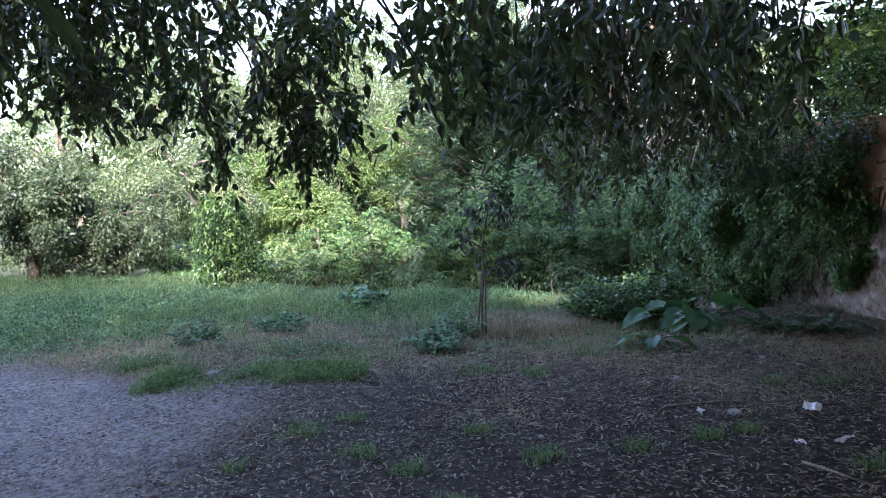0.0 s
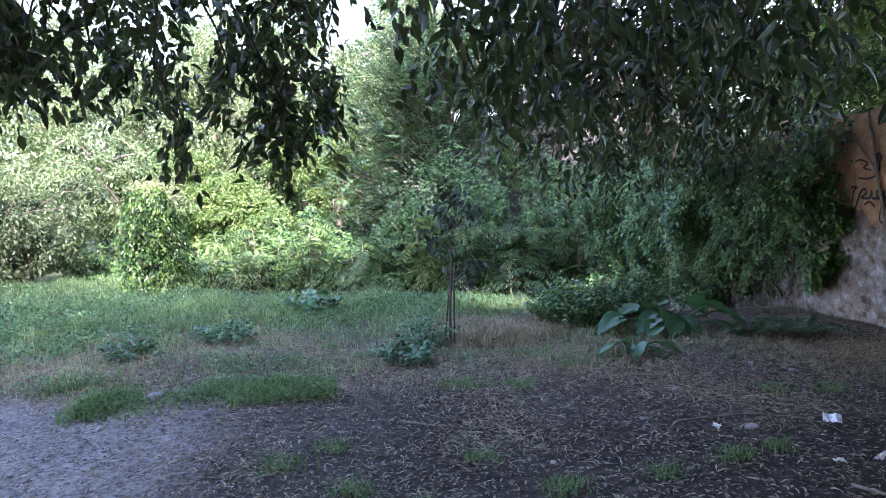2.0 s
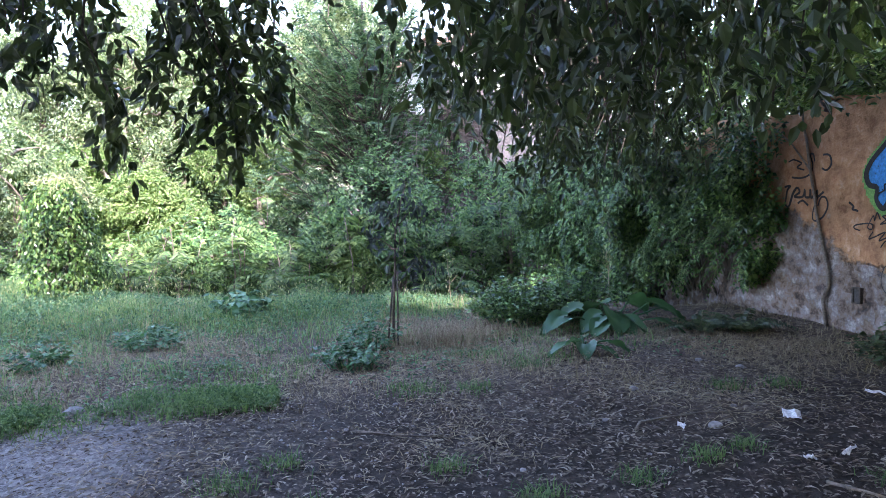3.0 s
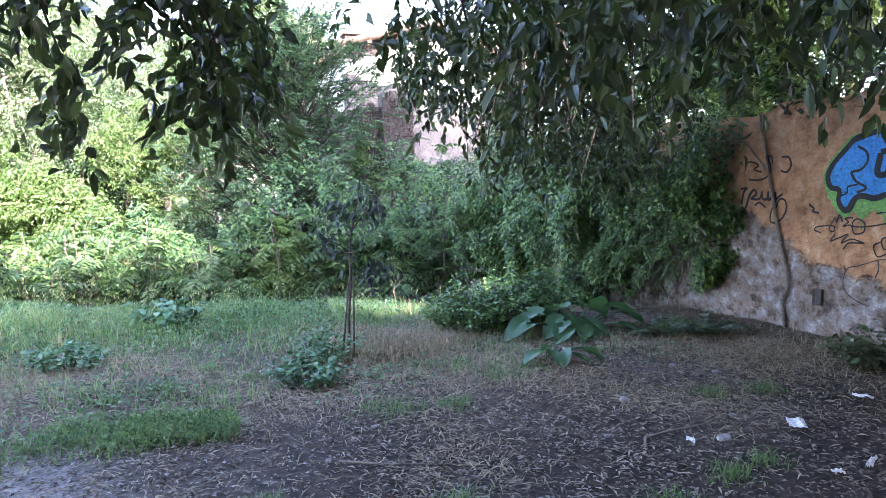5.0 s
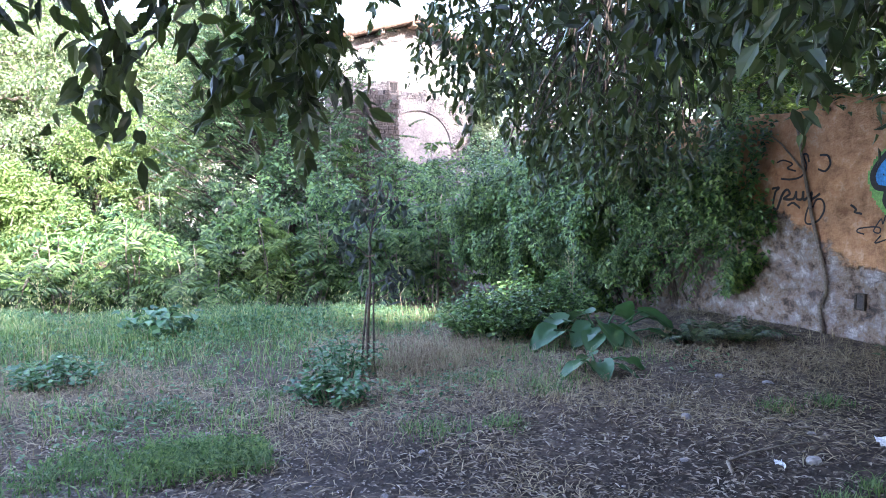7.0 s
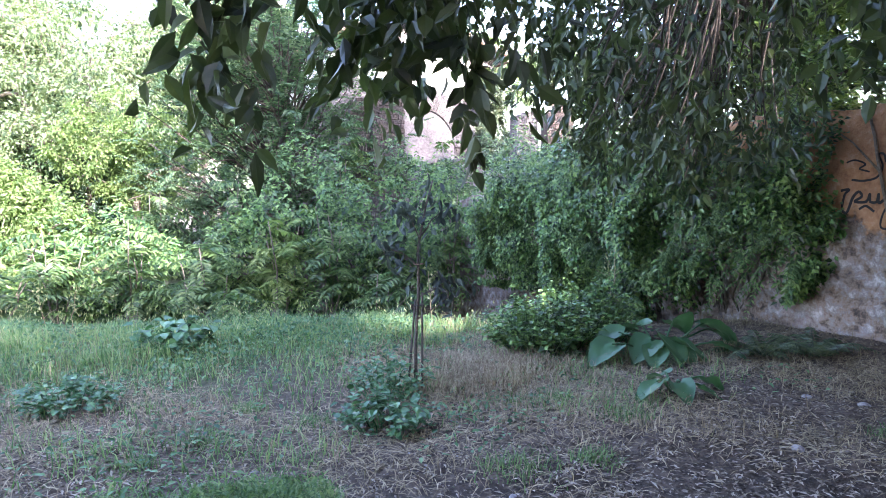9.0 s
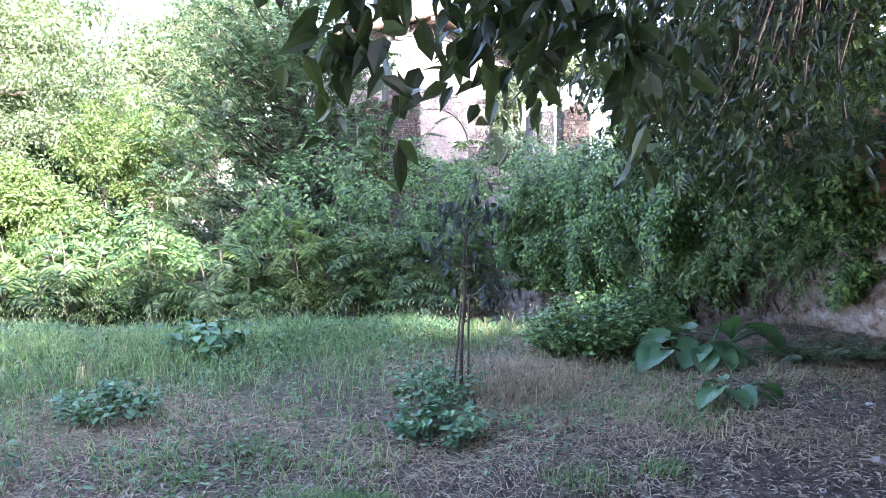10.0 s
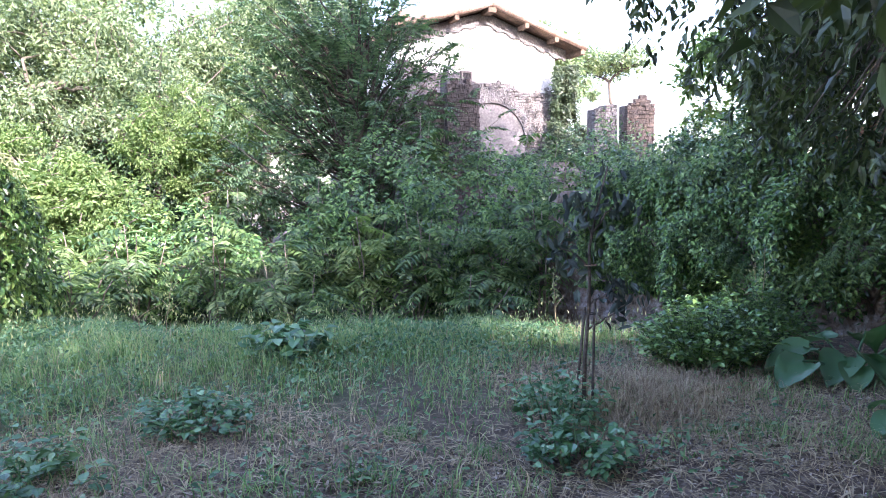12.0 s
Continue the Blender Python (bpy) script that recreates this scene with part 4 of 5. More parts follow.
# terrace wall behind the thicket
bm = bmesh.new()
for i in range(18):
    box(bm, 2.4 + i * 0.7, 3.1 + i * 0.7, 17.9, 18.4, -1.4, 1.3 + 0.12 * math.sin(i * 1.7))
tagged(part("wall_terrace", bm, M_STONE, None, ""), "grey rubble terrace wall behind the thicket", "wall", kind="structure")
for k, (x, y, z0, h, n) in enumerate([(0.8, 14.5, -0.9, 2.1, 34), (1.6, 14.3, -0.9, 2.3, 34), (2.9, 14.2, -0.9, 2.2, 30), (-0.5, 14.4, -0.9, 1.6, 28), (-1.5, 14.6, -0.8, 1.9, 30), (-2.6, 15.0, -0.8, 1.8, 28), (-3.5, 15.6, -0.7, 1.6, 26), (3.9, 14.3, -0.9, 2.5, 28), (2.4, 16.4, -0.9, 3.9, 34), (3.9, 16.6, -0.9, 3.5, 28), (-1.2, 16.6, -0.9, 2.6, 30), (5.0, 16.4, -0.9, 3.6, 28), (6.2, 16.6, -0.9, 3.5, 26), (0.3, 15.8, -0.9, 2.7, 30), (7.6, 17.0, -0.9, 3.6, 24), (-0.2, 14.0, -0.7, 1.0, 20), (2.2, 13.6, -0.9, 1.2, 20), (-3.2, 14.0, -0.4, 0.9, 18), (3.3, 18.1, 1.2, 1.9, 16), (4.4, 18.1, 1.2, 1.4, 14), (5.6, 18.1, 1.2, 1.3, 12), (0.9, 15.9, -0.9, 2.3, 30), (0.95, 15.6, -0.9, 2.0, 26)]):
    r = np.random.default_rng(330 + k)
    root = empty_thing("sapling", (x, y, z0), "young tree of heaven with long feathered leaves", "sapling", "feather-leaved saplings")
    stems, starts, dirs = [], [], []
    for s in range(4):
        tip = np.array([r.normal(0, 0.3), r.normal(0, 0.3), h * r.uniform(0.75, 1.0)])
        ln = bend_line((0, 0, -0.1), tip, 0, r, 6, 0.04)
        stems.append((ln, 0.022, 0.008))
        for q in range(n // 4 + 2):
            f = r.uniform(0.35, 1.0)
            c = ln[0] + (tip - ln[0]) * f
            a = r.uniform(0, 6.283)
            starts.append(c)
            dirs.append((math.cos(a), math.sin(a) - 0.25, r.uniform(0.05, 0.6)))
    tubes("stem", stems, M_PALEBARK, root, 5)
    # every sixth is yellower; the last two paint in a sunlit leaf cluster
    fronds("foliage", root, starts, dirs, 0.75, 10, 0.20, M_FROND if k % 6 and k < 21 else M_YELLOW, 340 + k, 0.45)

# ---- dark feathery tree before the ruin ----
r = np.random.default_rng(41)
tips = []
while len(tips) < 190:
    h = r.uniform(0.15, 0.9)
    a = r.uniform(0, 6.283)
    rad = 3.5 * (1 - abs(h - 0.42) * 1.15) * math.sqrt(r.uniform(0.1, 1))
    tips.append((1.3 + rad * math.cos(a), 18.2 + 0.7 * rad * math.sin(a), -0.9 + 7.3 * h + 0.25 * rad))
base = np.array([1.9, 18.0, -0.95])
root = empty_thing("tree", tuple(base), "dark green tree with ascending feathery branches", "tree")
trunk = bend_line(base, (1.5, 18.1, 6.2), 0, r, 10, 0.03)
lines, starts, dirs = [(trunk - base, 0.13, 0.03)], [], []
for t in tips:
    t = np.array(t)
    f = np.clip((t[2] - 1.3 - base[2]) / 7.2, 0.08, 0.95) * 9
    o = trunk[int(f)]
    ln = bend_line(o, t, -0.15, r, 7, 0.05)
    lines.append((ln - base, 0.03, 0.005))
    d = unit((t - o) * [1, 1, 0.6])
    for q in range(10):
        w = r.uniform(0.3, 1.0)
        c = ln[0] + (ln[-1] - ln[0]) * w
        starts.append(c - base + r.normal(0, 0.05, 3))
        dirs.append(d + r.normal(0, 0.45, 3))
tubes("trunk", lines, M_BARK, root, 5)
fronds("crown", root, starts, dirs, 0.60, 9, 0.125, M_DARKTREE, 42, 0.25, False, 0.5)

# ---- trees round the meadow ----
TREES = [
    # label, base, trunk top, crown centre, radii, tips, leaf, count, material
    ("tall tree with pale silvery green leaves", (-8.5, 26, -0.5), (-8, 26, 5.5), (-8, 26, 5.2), (4.2, 3, 4.4), 170, 0.15, 36000, M_PALE),
    ("tall tree with pale silvery green leaves", (-3.2, 27, -0.8), (-3, 27, 6), (-3.0, 27, 5.6), (3.8, 3, 4.6), 170, 0.15, 36000, M_PALE),
    ("tall tree with pale silvery green leaves", (1.0, 28.5, -0.8), (1, 28.5, 6.5), (0.8, 28.5, 5.8), (3.2, 3, 4.2), 150, 0.15, 30000, M_PALE),
    ("sunlit yellow-green tree with airy crown", (-1.3, 22, -0.8), (-1.2, 22, 3.2), (-1.2, 22, 2.9), (1.7, 1.4, 1.7), 120, 0.10, 17000, M_YELLOW),
    ("sunlit yellow-green tree with airy crown", (-5.0, 21.0, -0.7), (-5, 21, 1.9), (-4.9, 21, 1.5), (1.6, 1.4, 1.7), 90, 0.11, 14000, M_YELLOW),
    ("small sunlit shrub tree with yellow-green leaves", (-4.3, 19.0, -0.8), (-4.2, 19, 1.3), (-4.2, 19, 1.0), (1.5, 1.2, 1.3), 70, 0.13, 9000, M_YELLOW),
    ("broad tree with grey-green leaves", (-12, 22, 0), (-12, 22, 4.5), (-12, 22, 4.2), (4.4, 3, 3.6), 140, 0.17, 20000, M_PALE),
    ("dark shrub-like tree with glossy leaves", (-8.6, 14.3, 0), (-8.6, 14.3, 1.6), (-8.5, 14.3, 1.45), (2.1, 1.4, 1.5), 130, 0.10, 20000, M_SHRUB),
    ("dark shrub-like tree with glossy leaves", (-7.2, 15.2, 0), (-7.2, 15.2, 1.2), (-7.2, 15.2, 1.0), (1.3, 1.2, 1.1), 80, 0.10, 9000, M_SHRUB),
    ("dark shrub-like tree with glossy leaves", (-11.0, 13.6, 0), (-11, 13.6, 1.7), (-11, 13.6, 1.4), (1.8, 1.3, 1.6), 90, 0.11, 11000, M_SHRUB),
    ("sunlit grey-green shrub with arching twigs", (-6.2, 17.5, 0), (-6.2, 17.5, 1.6), (-6.2, 17.5, 1.3), (1.5, 1.2, 1.5), 90, 0.10, 11000, M_PALE),
    ("sunlit grey-green shrub with arching twigs", (-9.8, 18.5, 0), (-9.8, 18.5, 2.2), (-9.8, 18.5, 1.8), (2.0, 1.4, 1.9), 90, 0.12, 11000, M_PALE),
    ("sunlit yellow-green shrub on the meadow's edge", (-3.2, 17.6, -0.6), (-3.2, 17.6, 0.6), (-3.1, 17.6, 0.45), (1.3, 1.0, 1.0), 80, 0.09, 9000, M_YELLOW),
    ("pale tree before the wood", (-3.6, 24.0, -0.8), (-3.6, 24, 3.2), (-3.5, 24, 3.0), (2.2, 1.6, 2.6), 110, 0.14, 14000, M_PALE),
    ("leafy tree rising behind the ochre wall", (8.4, 11.5, 0), (8.2, 11.5, 4.0), (8.2, 11.2, 4.0), (2.0, 2.4, 2.0), 110, 0.16, 12000, M_FROND),
    ("sunlit tree behind the ochre wall", (8.0, 8.6, 0), (7.8, 8.6, 4.2), (7.6, 8.6, 4.2), (2.3, 2.4, 2.4), 130, 0.13, 22000, M_YELLOW),
    ("leafy tree behind the ochre wall", (7.2, 5.4, 0), (7.1, 5.4, 3.8), (7.0, 5.4, 3.7), (1.9, 2.0, 2.2), 100, 0.12, 14000, M_FROND),
    ("leafy tree rising behind the creepers", (8.0, 12.7, 0), (8.0, 12.7, 3.4), (8.0, 12.6, 3.3), (1.8, 2.0, 1.5), 90, 0.14, 9000, M_YELLOW),
    ("tree behind the house", (13, 32, 0), (13, 32, 6), (13.5, 32, 6.6), (2.6, 2.4, 2.4), 90, 0.26, 8000, M_PALE),
    # two dark-leaved trees added to stand for the shaded gaps in the wood
    ("dark-leaved tree added as the shade in the gap", (-2.4, 24.5, -0.8), (-2.4, 24.5, 2.2), (-2.4, 24.5, 1.6), (3.5, 1.5, 1.9), 70, 0.2, 9000, M_DARKTREE),
    ("dark-leaved tree added as the shade in the gap", (-7.0, 24.0, -0.8), (-7, 24, 2.2), (-7, 24, 1.4), (3.5, 1.5, 1.9), 70, 0.2, 9000, M_DARKTREE),
    ("broad tree in the wood behind", (-6.0, 36, -0.8), (-6, 36, 6.5), (-6, 36, 5.0), (5.5, 3, 5.6), 120, 0.34, 12000, M_PALE),
    ("broad tree in the wood behind", (-14.0, 33, -0.8), (-14, 33, 6.5), (-14, 33, 5.0), (5.5, 3, 5.4), 120, 0.34, 11000, M_PALE),
    ("broad tree in the wood behind", (0.0, 38, -0.8), (0, 38, 6.5), (0, 38, 4.5), (4.5, 3, 5.4), 110, 0.34, 10000, M_PALE),
    ("broad tree with grey-green leaves", (4.0, 36, -0.8), (4, 36, 6.5), (4, 36, 6.2), (3.5, 3, 4.0), 100, 0.3, 8000, M_PALE),
]
for k, (label, b, top, c, rad, nt, leaf, cnt, mat) in enumerate(TREES):
    s = 0.085 * max(rad)
    lobes = np.random.default_rng(480 + k).uniform(-1, 1, (5, 3)) * np.array(rad) * 0.62
    crown_tips = np.concatenate([ball_tips(np.array(c) + o, np.array(rad) * 0.68, nt // 5, 500 + 7 * k + i, 0.25) for i, o in enumerate(lobes)])
    broad_tree("tree", label, b, top, crown_tips, mat, M_PALEBARK if mat in (M_PALE, M_YELLOW) else M_BARK, 520 + k, leaf, cnt, (s, s, s * 0.8), 0.10 + 0.02 * max(rad), 0.25)

# stone pine far off
broad_tree("pine_tree", "far umbrella pine with bare forked trunk", (27.5, 45, 0), (26.8, 45, 9.0), ball_tips((26.6, 45, 10.4), (3.4, 2.5, 0.8), 60, 61, 0.2), M_PALE, M_BARK, 62, 0.3, 5000, (0.6, 0.6, 0.25), 0.28, 0.0)

# vine-covered stump on the meadow's edge
r = np.random.default_rng(71)
stump = empty_thing("tree_stump", (-3.95, 12.3, 0), "dead stump wrapped in creepers, pale tendrils on top", "stump")
tubes("trunk", [(bend_line((-0.1, 0, -0.1), (-0.1, 0, 1.5), 0, r, 7, 0.03), 0.08, 0.05), (bend_line((0.12, 0.05, -0.1), (0.2, 0, 1.45), 0, r, 7, 0.05), 0.06, 0.04), (bend_line((-0.25, 0, 1.2), (-0.75, 0.1, 1.95), 0.1, r, 6, 0.05), 0.02, 0.008)], M_BARK, stump, 7)
k = 6500
a, h = r.uniform(0, 6.283, k), r.uniform(0.05, 1.0, k)
rad = 0.55 * np.sqrt(np.clip(1.05 - h ** 5, 0, 1)) * (0.75 + 0.35 * np.clip(1 - h, 0, 1)) * (1 + 0.18 * np.sin(3 * a + 4 * h)) * np.sqrt(r.uniform(0.35, 1.1, k))
P = np.stack([0.05 + rad * np.cos(a), rad * np.sin(a), 0.1 + 1.72 * h], 1)
O = np.stack([np.cos(a), np.sin(a), 0.3 * np.ones(k)], 1)
leaf_cloud("creeper", P, O * 0.4 + [0, 0, -0.9] + r.normal(0, 0.4, (k, 3)), O + r.normal(0, 0.4, (k, 3)), 0.075 * r.uniform(0.6, 1.3, k), 0.045, M_IVY, stump)
k = 500
a = r.uniform(0, 6.283, k)
P = np.stack([0.1 + 0.42 * np.cos(a) * r.uniform(0, 1, k), 0.4 * np.sin(a) * r.uniform(0, 1, k), r.uniform(1.55, 1.9, k)], 1)
leaf_cloud("ivy_growth", P, r.normal(0, 0.6, (k, 3)) + [0, 0, -0.4], r.normal(0, 1, (k, 3)), 0.12, 0.018, M_PLUME, stump)

# ---- young staked tree ----
SX, SY = 0.42, 7.7
sap = empty_thing("staked_sapling", (SX, SY, float(ground_z(SX, SY))), "thin young tree tied to two wooden stakes, leaves withered", "sapling")
r = np.random.default_rng(81)
stem = np.array([(0, 0, -0.05), (0.0, 0, 0.35), (0.03, 0, 0.75), (0.04, 0.02, 1.1), (0.10, 0.0, 1.42), (0.16, 0, 1.62)])
branches = [(stem, 0.016, 0.006), (bend_line((0.03, 0, 0.72), (0.42, 0.1, 0.80), 0.02, r), 0.008, 0.003), (bend_line((0.02, 0, 0.55), (0.24, -0.1, 0.72), 0, r), 0.007, 0.003), (bend_line((0.04, 0, 0.95), (-0.25, 0.05, 1.15), 0.03, r), 0.007, 0.003), (bend_line((0.05, 0, 1.15), (-0.12, -0.05, 1.45), 0.02, r), 0.006, 0.003), (bend_line((0.06, 0, 1.2), (0.32, 0, 1.4), 0.04, r), 0.006, 0.003)]
tubes("trunk", branches, M_BARK, sap, 6)
for a, b in (((-0.07, 0.02, -0.1), (0.015, 0.025, 0.70)), ((0.03, -0.05, -0.1), (0.05, -0.03, 0.76))):
    tubes("stake", [(np.linspace(a, b, 4), 0.0095, 0.0085)], M_STAKE, sap, 7)
for z in (0.66, 0.98):
    tubes("tie", [(np.array([(0.035 + 0.04 * math.cos(q), 0.04 * math.sin(q), z) for q in np.linspace(0, 6.283, 12)]), 0.004, 0.004)], M_IRON if z < 0.9 else M_TILE, sap, 5)
C = []
for ln, _, _ in branches:
    t = r.uniform(0.4, 1.0, 75)
    q = np.clip((t * (len(ln) - 1)).astype(int), 0, len(ln) - 2)
    f = (t * (len(ln) - 1) - q)[:, None]
    C.append(ln[q] * (1 - f) + ln[q + 1] * f)
C = np.concatenate(C)
C = C[C[:, 2] > 0.68][::2]
k = len(C)
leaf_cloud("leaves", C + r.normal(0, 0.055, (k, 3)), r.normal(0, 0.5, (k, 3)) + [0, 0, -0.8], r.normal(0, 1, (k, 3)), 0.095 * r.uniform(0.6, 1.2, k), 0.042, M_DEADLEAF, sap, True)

# ---- plants on the ground ----
bush("broadleaf_plant", "leafy mallow plant at the foot of the young tree", (-0.08, 6.98), 0.34, 0.24, 420, 0.06, M_MALLOW, 91)
bush("broadleaf_plant", "leafy plant beside the wooden stakes", (0.15, 7.6), 0.32, 0.34, 380, 0.05, M_MALLOW, 92)
bush("broadleaf_plant", "low spreading mallow patch with bluish leaves", (-2.0, 8.25), 0.42, 0.17, 520, 0.055, M_MALLOW, 93)
bush("broadleaf_plant", "dark broadleaf weed among the meadow grass", (-1.2, 9.95), 0.42, 0.30, 220, 0.13, M_MALLOW, 94)
bush("broadleaf_plant", "low bluish weed at the meadow's edge", (-2.75, 7.6), 0.35, 0.22, 240, 0.065, M_MALLOW, 95)
bush("bush", "dense leafy shrub beside the dry grass", (2.0, 8.35), 0.62, 0.52, 2600, 0.055, M_HEDGE, 96, "shrub")
bush("bush", "dense leafy shrub below the creepers", (2.7, 8.6), 0.7, 0.58, 2600, 0.055, M_HEDGE, 97, "shrub")
for fx, fy, turn, seed in ((3.55, 7.15, 0.0, 104), (3.85, 6.85, 1.1, 105)):
    fern = empty_thing("fern", (fx, fy, float(ground_z(fx, fy))), "dark green fern at the foot of the wall", "fern", "ferns by the wall")
    q = np.random.default_rng(seed)
    a = turn + np.arange(17) * 2.4 + q.normal(0, 0.2, 17)
    fronds("foliage", fern, np.stack([0.04 * np.cos(a), 0.04 * np.sin(a), 0.02 + 0 * a], 1), np.stack([np.cos(a), np.sin(a), q.uniform(0.4, 1.3, 17)], 1), 0.48, 16, 0.085, M_SHRUB, seed, 0.45, True, 0.3)
bush("bush", "dark weeds at the foot of the ochre wall", (4.1, 5.2), 0.4, 0.3, 420, 0.07, M_SHRUB, 99, "shrub")


def giant_plant(name, label, at, specs, seed):
    """A plant with a few very broad, drooping, wavy leaves on thick stalks."""
    r = np.random.default_rng(seed)
    at = np.array([at[0], at[1], float(ground_z(at[0], at[1]))])
    root = empty_thing(name, tuple(at), label, "plant", "big-leaved plants")
    for az, dist, hgt, size in specs:
        a = radians(az)
        out = np.array([math.cos(a), math.sin(a), 0])
        foot = out * dist * 0.15
        tip = out * dist + np.array([0, 0, hgt])
        tubes("stalk", [(bend_line(foot, tip, 0.05, r, 6, 0.03), 0.012, 0.007)], M_BIGLEAF, root, 6)
        roll = r.normal(0, 0.4)
        side = np.array([-math.sin(a) * math.cos(roll), math.cos(a) * math.cos(roll), math.sin(roll)])
        nu, nv = 9, 7
        V = []
        for i in range(nu):
            u = i / (nu - 1)
            w = size * 0.45 * max(0.0, math.sin(math.pi * (0.06 + 0.94 * u) ** 0.72)) ** 0.75
            for j in range(nv):
                s = (j / (nv - 1) - 0.5) * 2
                back = -0.16 * size * abs(s) * (1 - u) ** 2
                wave = 0.035 * size * math.sin(9 * u + 5 * abs(s)) + r.normal(0, 0.006)
                V.append(tip + out * (size * (u - 0.12) + back) + side * s * w + np.array([0, 0, -0.62 * size * u * u + 0.14 * size * s * s - 0.02 + wave]))
        F = []
        for i in range(nu - 1):
            for j in range(nv - 1):
                q = i * nv + j
                F.append((q, q + nv, q + nv + 1, q + 1))
        raw_mesh("leaf", V, F, [4] * len(F), M_BIGLEAF, root, True)
    return root


giant_plant("burdock", "burdock plant with very large drooping green leaves", (2.8, 7.6), [(200, 0.20, 0.20, 0.34), (250, 0.15, 0.22, 0.34), (300, 0.15, 0.19, 0.30), (160, 0.4, 0.25, 0.34), (20, 0.25, 0.33, 0.34), (340, 0.42, 0.32, 0.34), (100, 0.25, 0.28, 0.34), (220, 0.3, 0.15, 0.26), (275, 0.2, 0.13, 0.24), (185, 0.6, 0.20, 0.32), (325, 0.5, 0.15, 0.28), (0, 0.6, 0.22, 0.30)], 101)
giant_plant("burdock", "low burdock plant with broad leaves on dry grass", (2.0, 6.6), [(190, 0.2, 0.12, 0.24), (250, 0.10, 0.11, 0.2), (350, 0.25, 0.10, 0.2), (80, 0.15, 0.12, 0.2), (310, 0.2, 0.07, 0.16)], 102)

# pale seeding stalks
for k, (x, y, h) in enumerate([(3.55, 9.2, 1.0), (3.62, 9.35, 0.85), (-2.4, 11.6, 0.55), (-2.2, 11.7, 0.6), (1.6, 10.0, 0.7)]):
    r = np.random.default_rng(110 + k)
    st = empty_thing("seed_stalk", (x, y, float(ground_z(x, y))), "dry pale seeding stalk standing in the grass", "weed", "seed stalks")
    ln = bend_line((0, 0, -0.05), (r.normal(0, 0.06), 0, h), 0, r, 7, 0.03)
    tubes("stem", [(ln, 0.006, 0.003)] + [(bend_line(ln[i], ln[i] + np.array([r.normal(0, 0.12), r.normal(0, 0.08), 0.14]), 0.02, r, 4), 0.003, 0.002) for i in (3, 4, 5)], M_STRAW, st, 5)
    q = ln[r.integers(4, 7, 40)] + r.normal(0, 0.035, (40, 3))
    tagged(leaf_cloud("seed_head", q, r.normal(0, 1, (40, 3)) + [0, 0, 1], r.normal(0, 1, (40, 3)), 0.04, 0.02, M_PLUME, st), kind="stuff")


# ---- grass, straw and litter ----
def scatter(n, x0, x1, y0, y1, density, seed):
    r = np.random.default_rng(seed)
    x, y = r.uniform(x0, x1, n), r.uniform(y0, y1, n)
    ok = r.uniform(0, 1, n) < density(x, y)
    x, y = x[ok], y[ok]
    return np.stack([x, y, ground_z(x, y) - 0.01], 1), r


def meadow_density(x, y):
    patch = 0.6 + 0.35 * lumpy(np.stack([x, y, 0 * x], 1), 1.3, 5) + 0.35 * lumpy(np.stack([x, y, 0 * x], 1), 4.0, 15)
    fade = np.clip((16.5 - y) / 3, 0, 1)
    return green_mask(x, y) * np.clip(patch, 0.25, 1) * fade


P, r = scatter(270000, -12, 3.2, 6.5, 16.5, meadow_density, 201)
k = len(P)
tall = 0.115 + 0.05 * np.clip(lumpy(P, 0.9, 6), -1, 1) + 0.06 * np.clip(lumpy(P, 3.5, 7), -1, 1) + 0.08 * np.clip((P[:, 1] - 8) / 4, 0, 1)
tagged(blades("meadow_grass", P, tall * r.uniform(0.5, 1.5, k), 0.0058 * r.uniform(0.6, 1.5, k), r.uniform(0.2, 1.6, k), M_GRASS, r), "tall uncut meadow grass going to seed", "grass", kind="stuff")
P, r = scatter(6500, -8, 3.0, 8.5, 12.8, lambda x, y: green_mask(x, y) * 0.5 * np.clip((y - 8.5) / 3, 0.1, 1), 202)
k = len(P)
P[:, 2] += 0.18 + 0.2 * r.uniform(0, 1, k)
tagged(leaf_cloud("grass_seed_heads", P, r.normal(0, 0.3, (k, 3)) + [0, 0, 1], r.normal(0, 1, (k, 3)), 0.045, 0.011, M_PLUME), "pale seed heads above the meadow grass", "grass", kind="stuff")
P, r = scatter(150000, -12, 2.5, 6.5, 14, lambda x, y: green_mask(x, y) * np.clip(0.35 + 0.6 * lumpy(np.stack([x, y, 0 * x], 1), 1.1, 9), 0.08, 1), 203)
k = len(P)
P[:, 2] += r.uniform(0.02, 0.20, k)
tagged(leaf_cloud("meadow_weeds", P, r.normal(0, 1, (k, 3)), np.array([0, 0, 1.0]) + r.normal(0, 0.4, (k, 3)), 0.05 * r.uniform(0.6, 1.3, k), 0.028, M_WEED), "small leafy weeds among the meadow grass", "weeds", kind="stuff")


def strip_density(x, y):
    mid = 6.12 - 0.05 * (x + 1.8) + 0.10 * np.sin(3.1 * x)
    half = 0.30 + 0.08 * np.sin(4 * x + 1)
    a = np.exp(-((y - mid) / half) ** 4) * (x > -2.75) * (x < -0.72)
    b = 0.6 * np.exp(-((x + 2.9) / 0.35) ** 2 - ((y - 6.6) / 0.12) ** 2) + 0.5 * np.exp(-((x + 2.2) / 0.2) ** 2 - ((y - 5.8) / 0.12) ** 2)
    return np.clip(a + b, 0, 1)


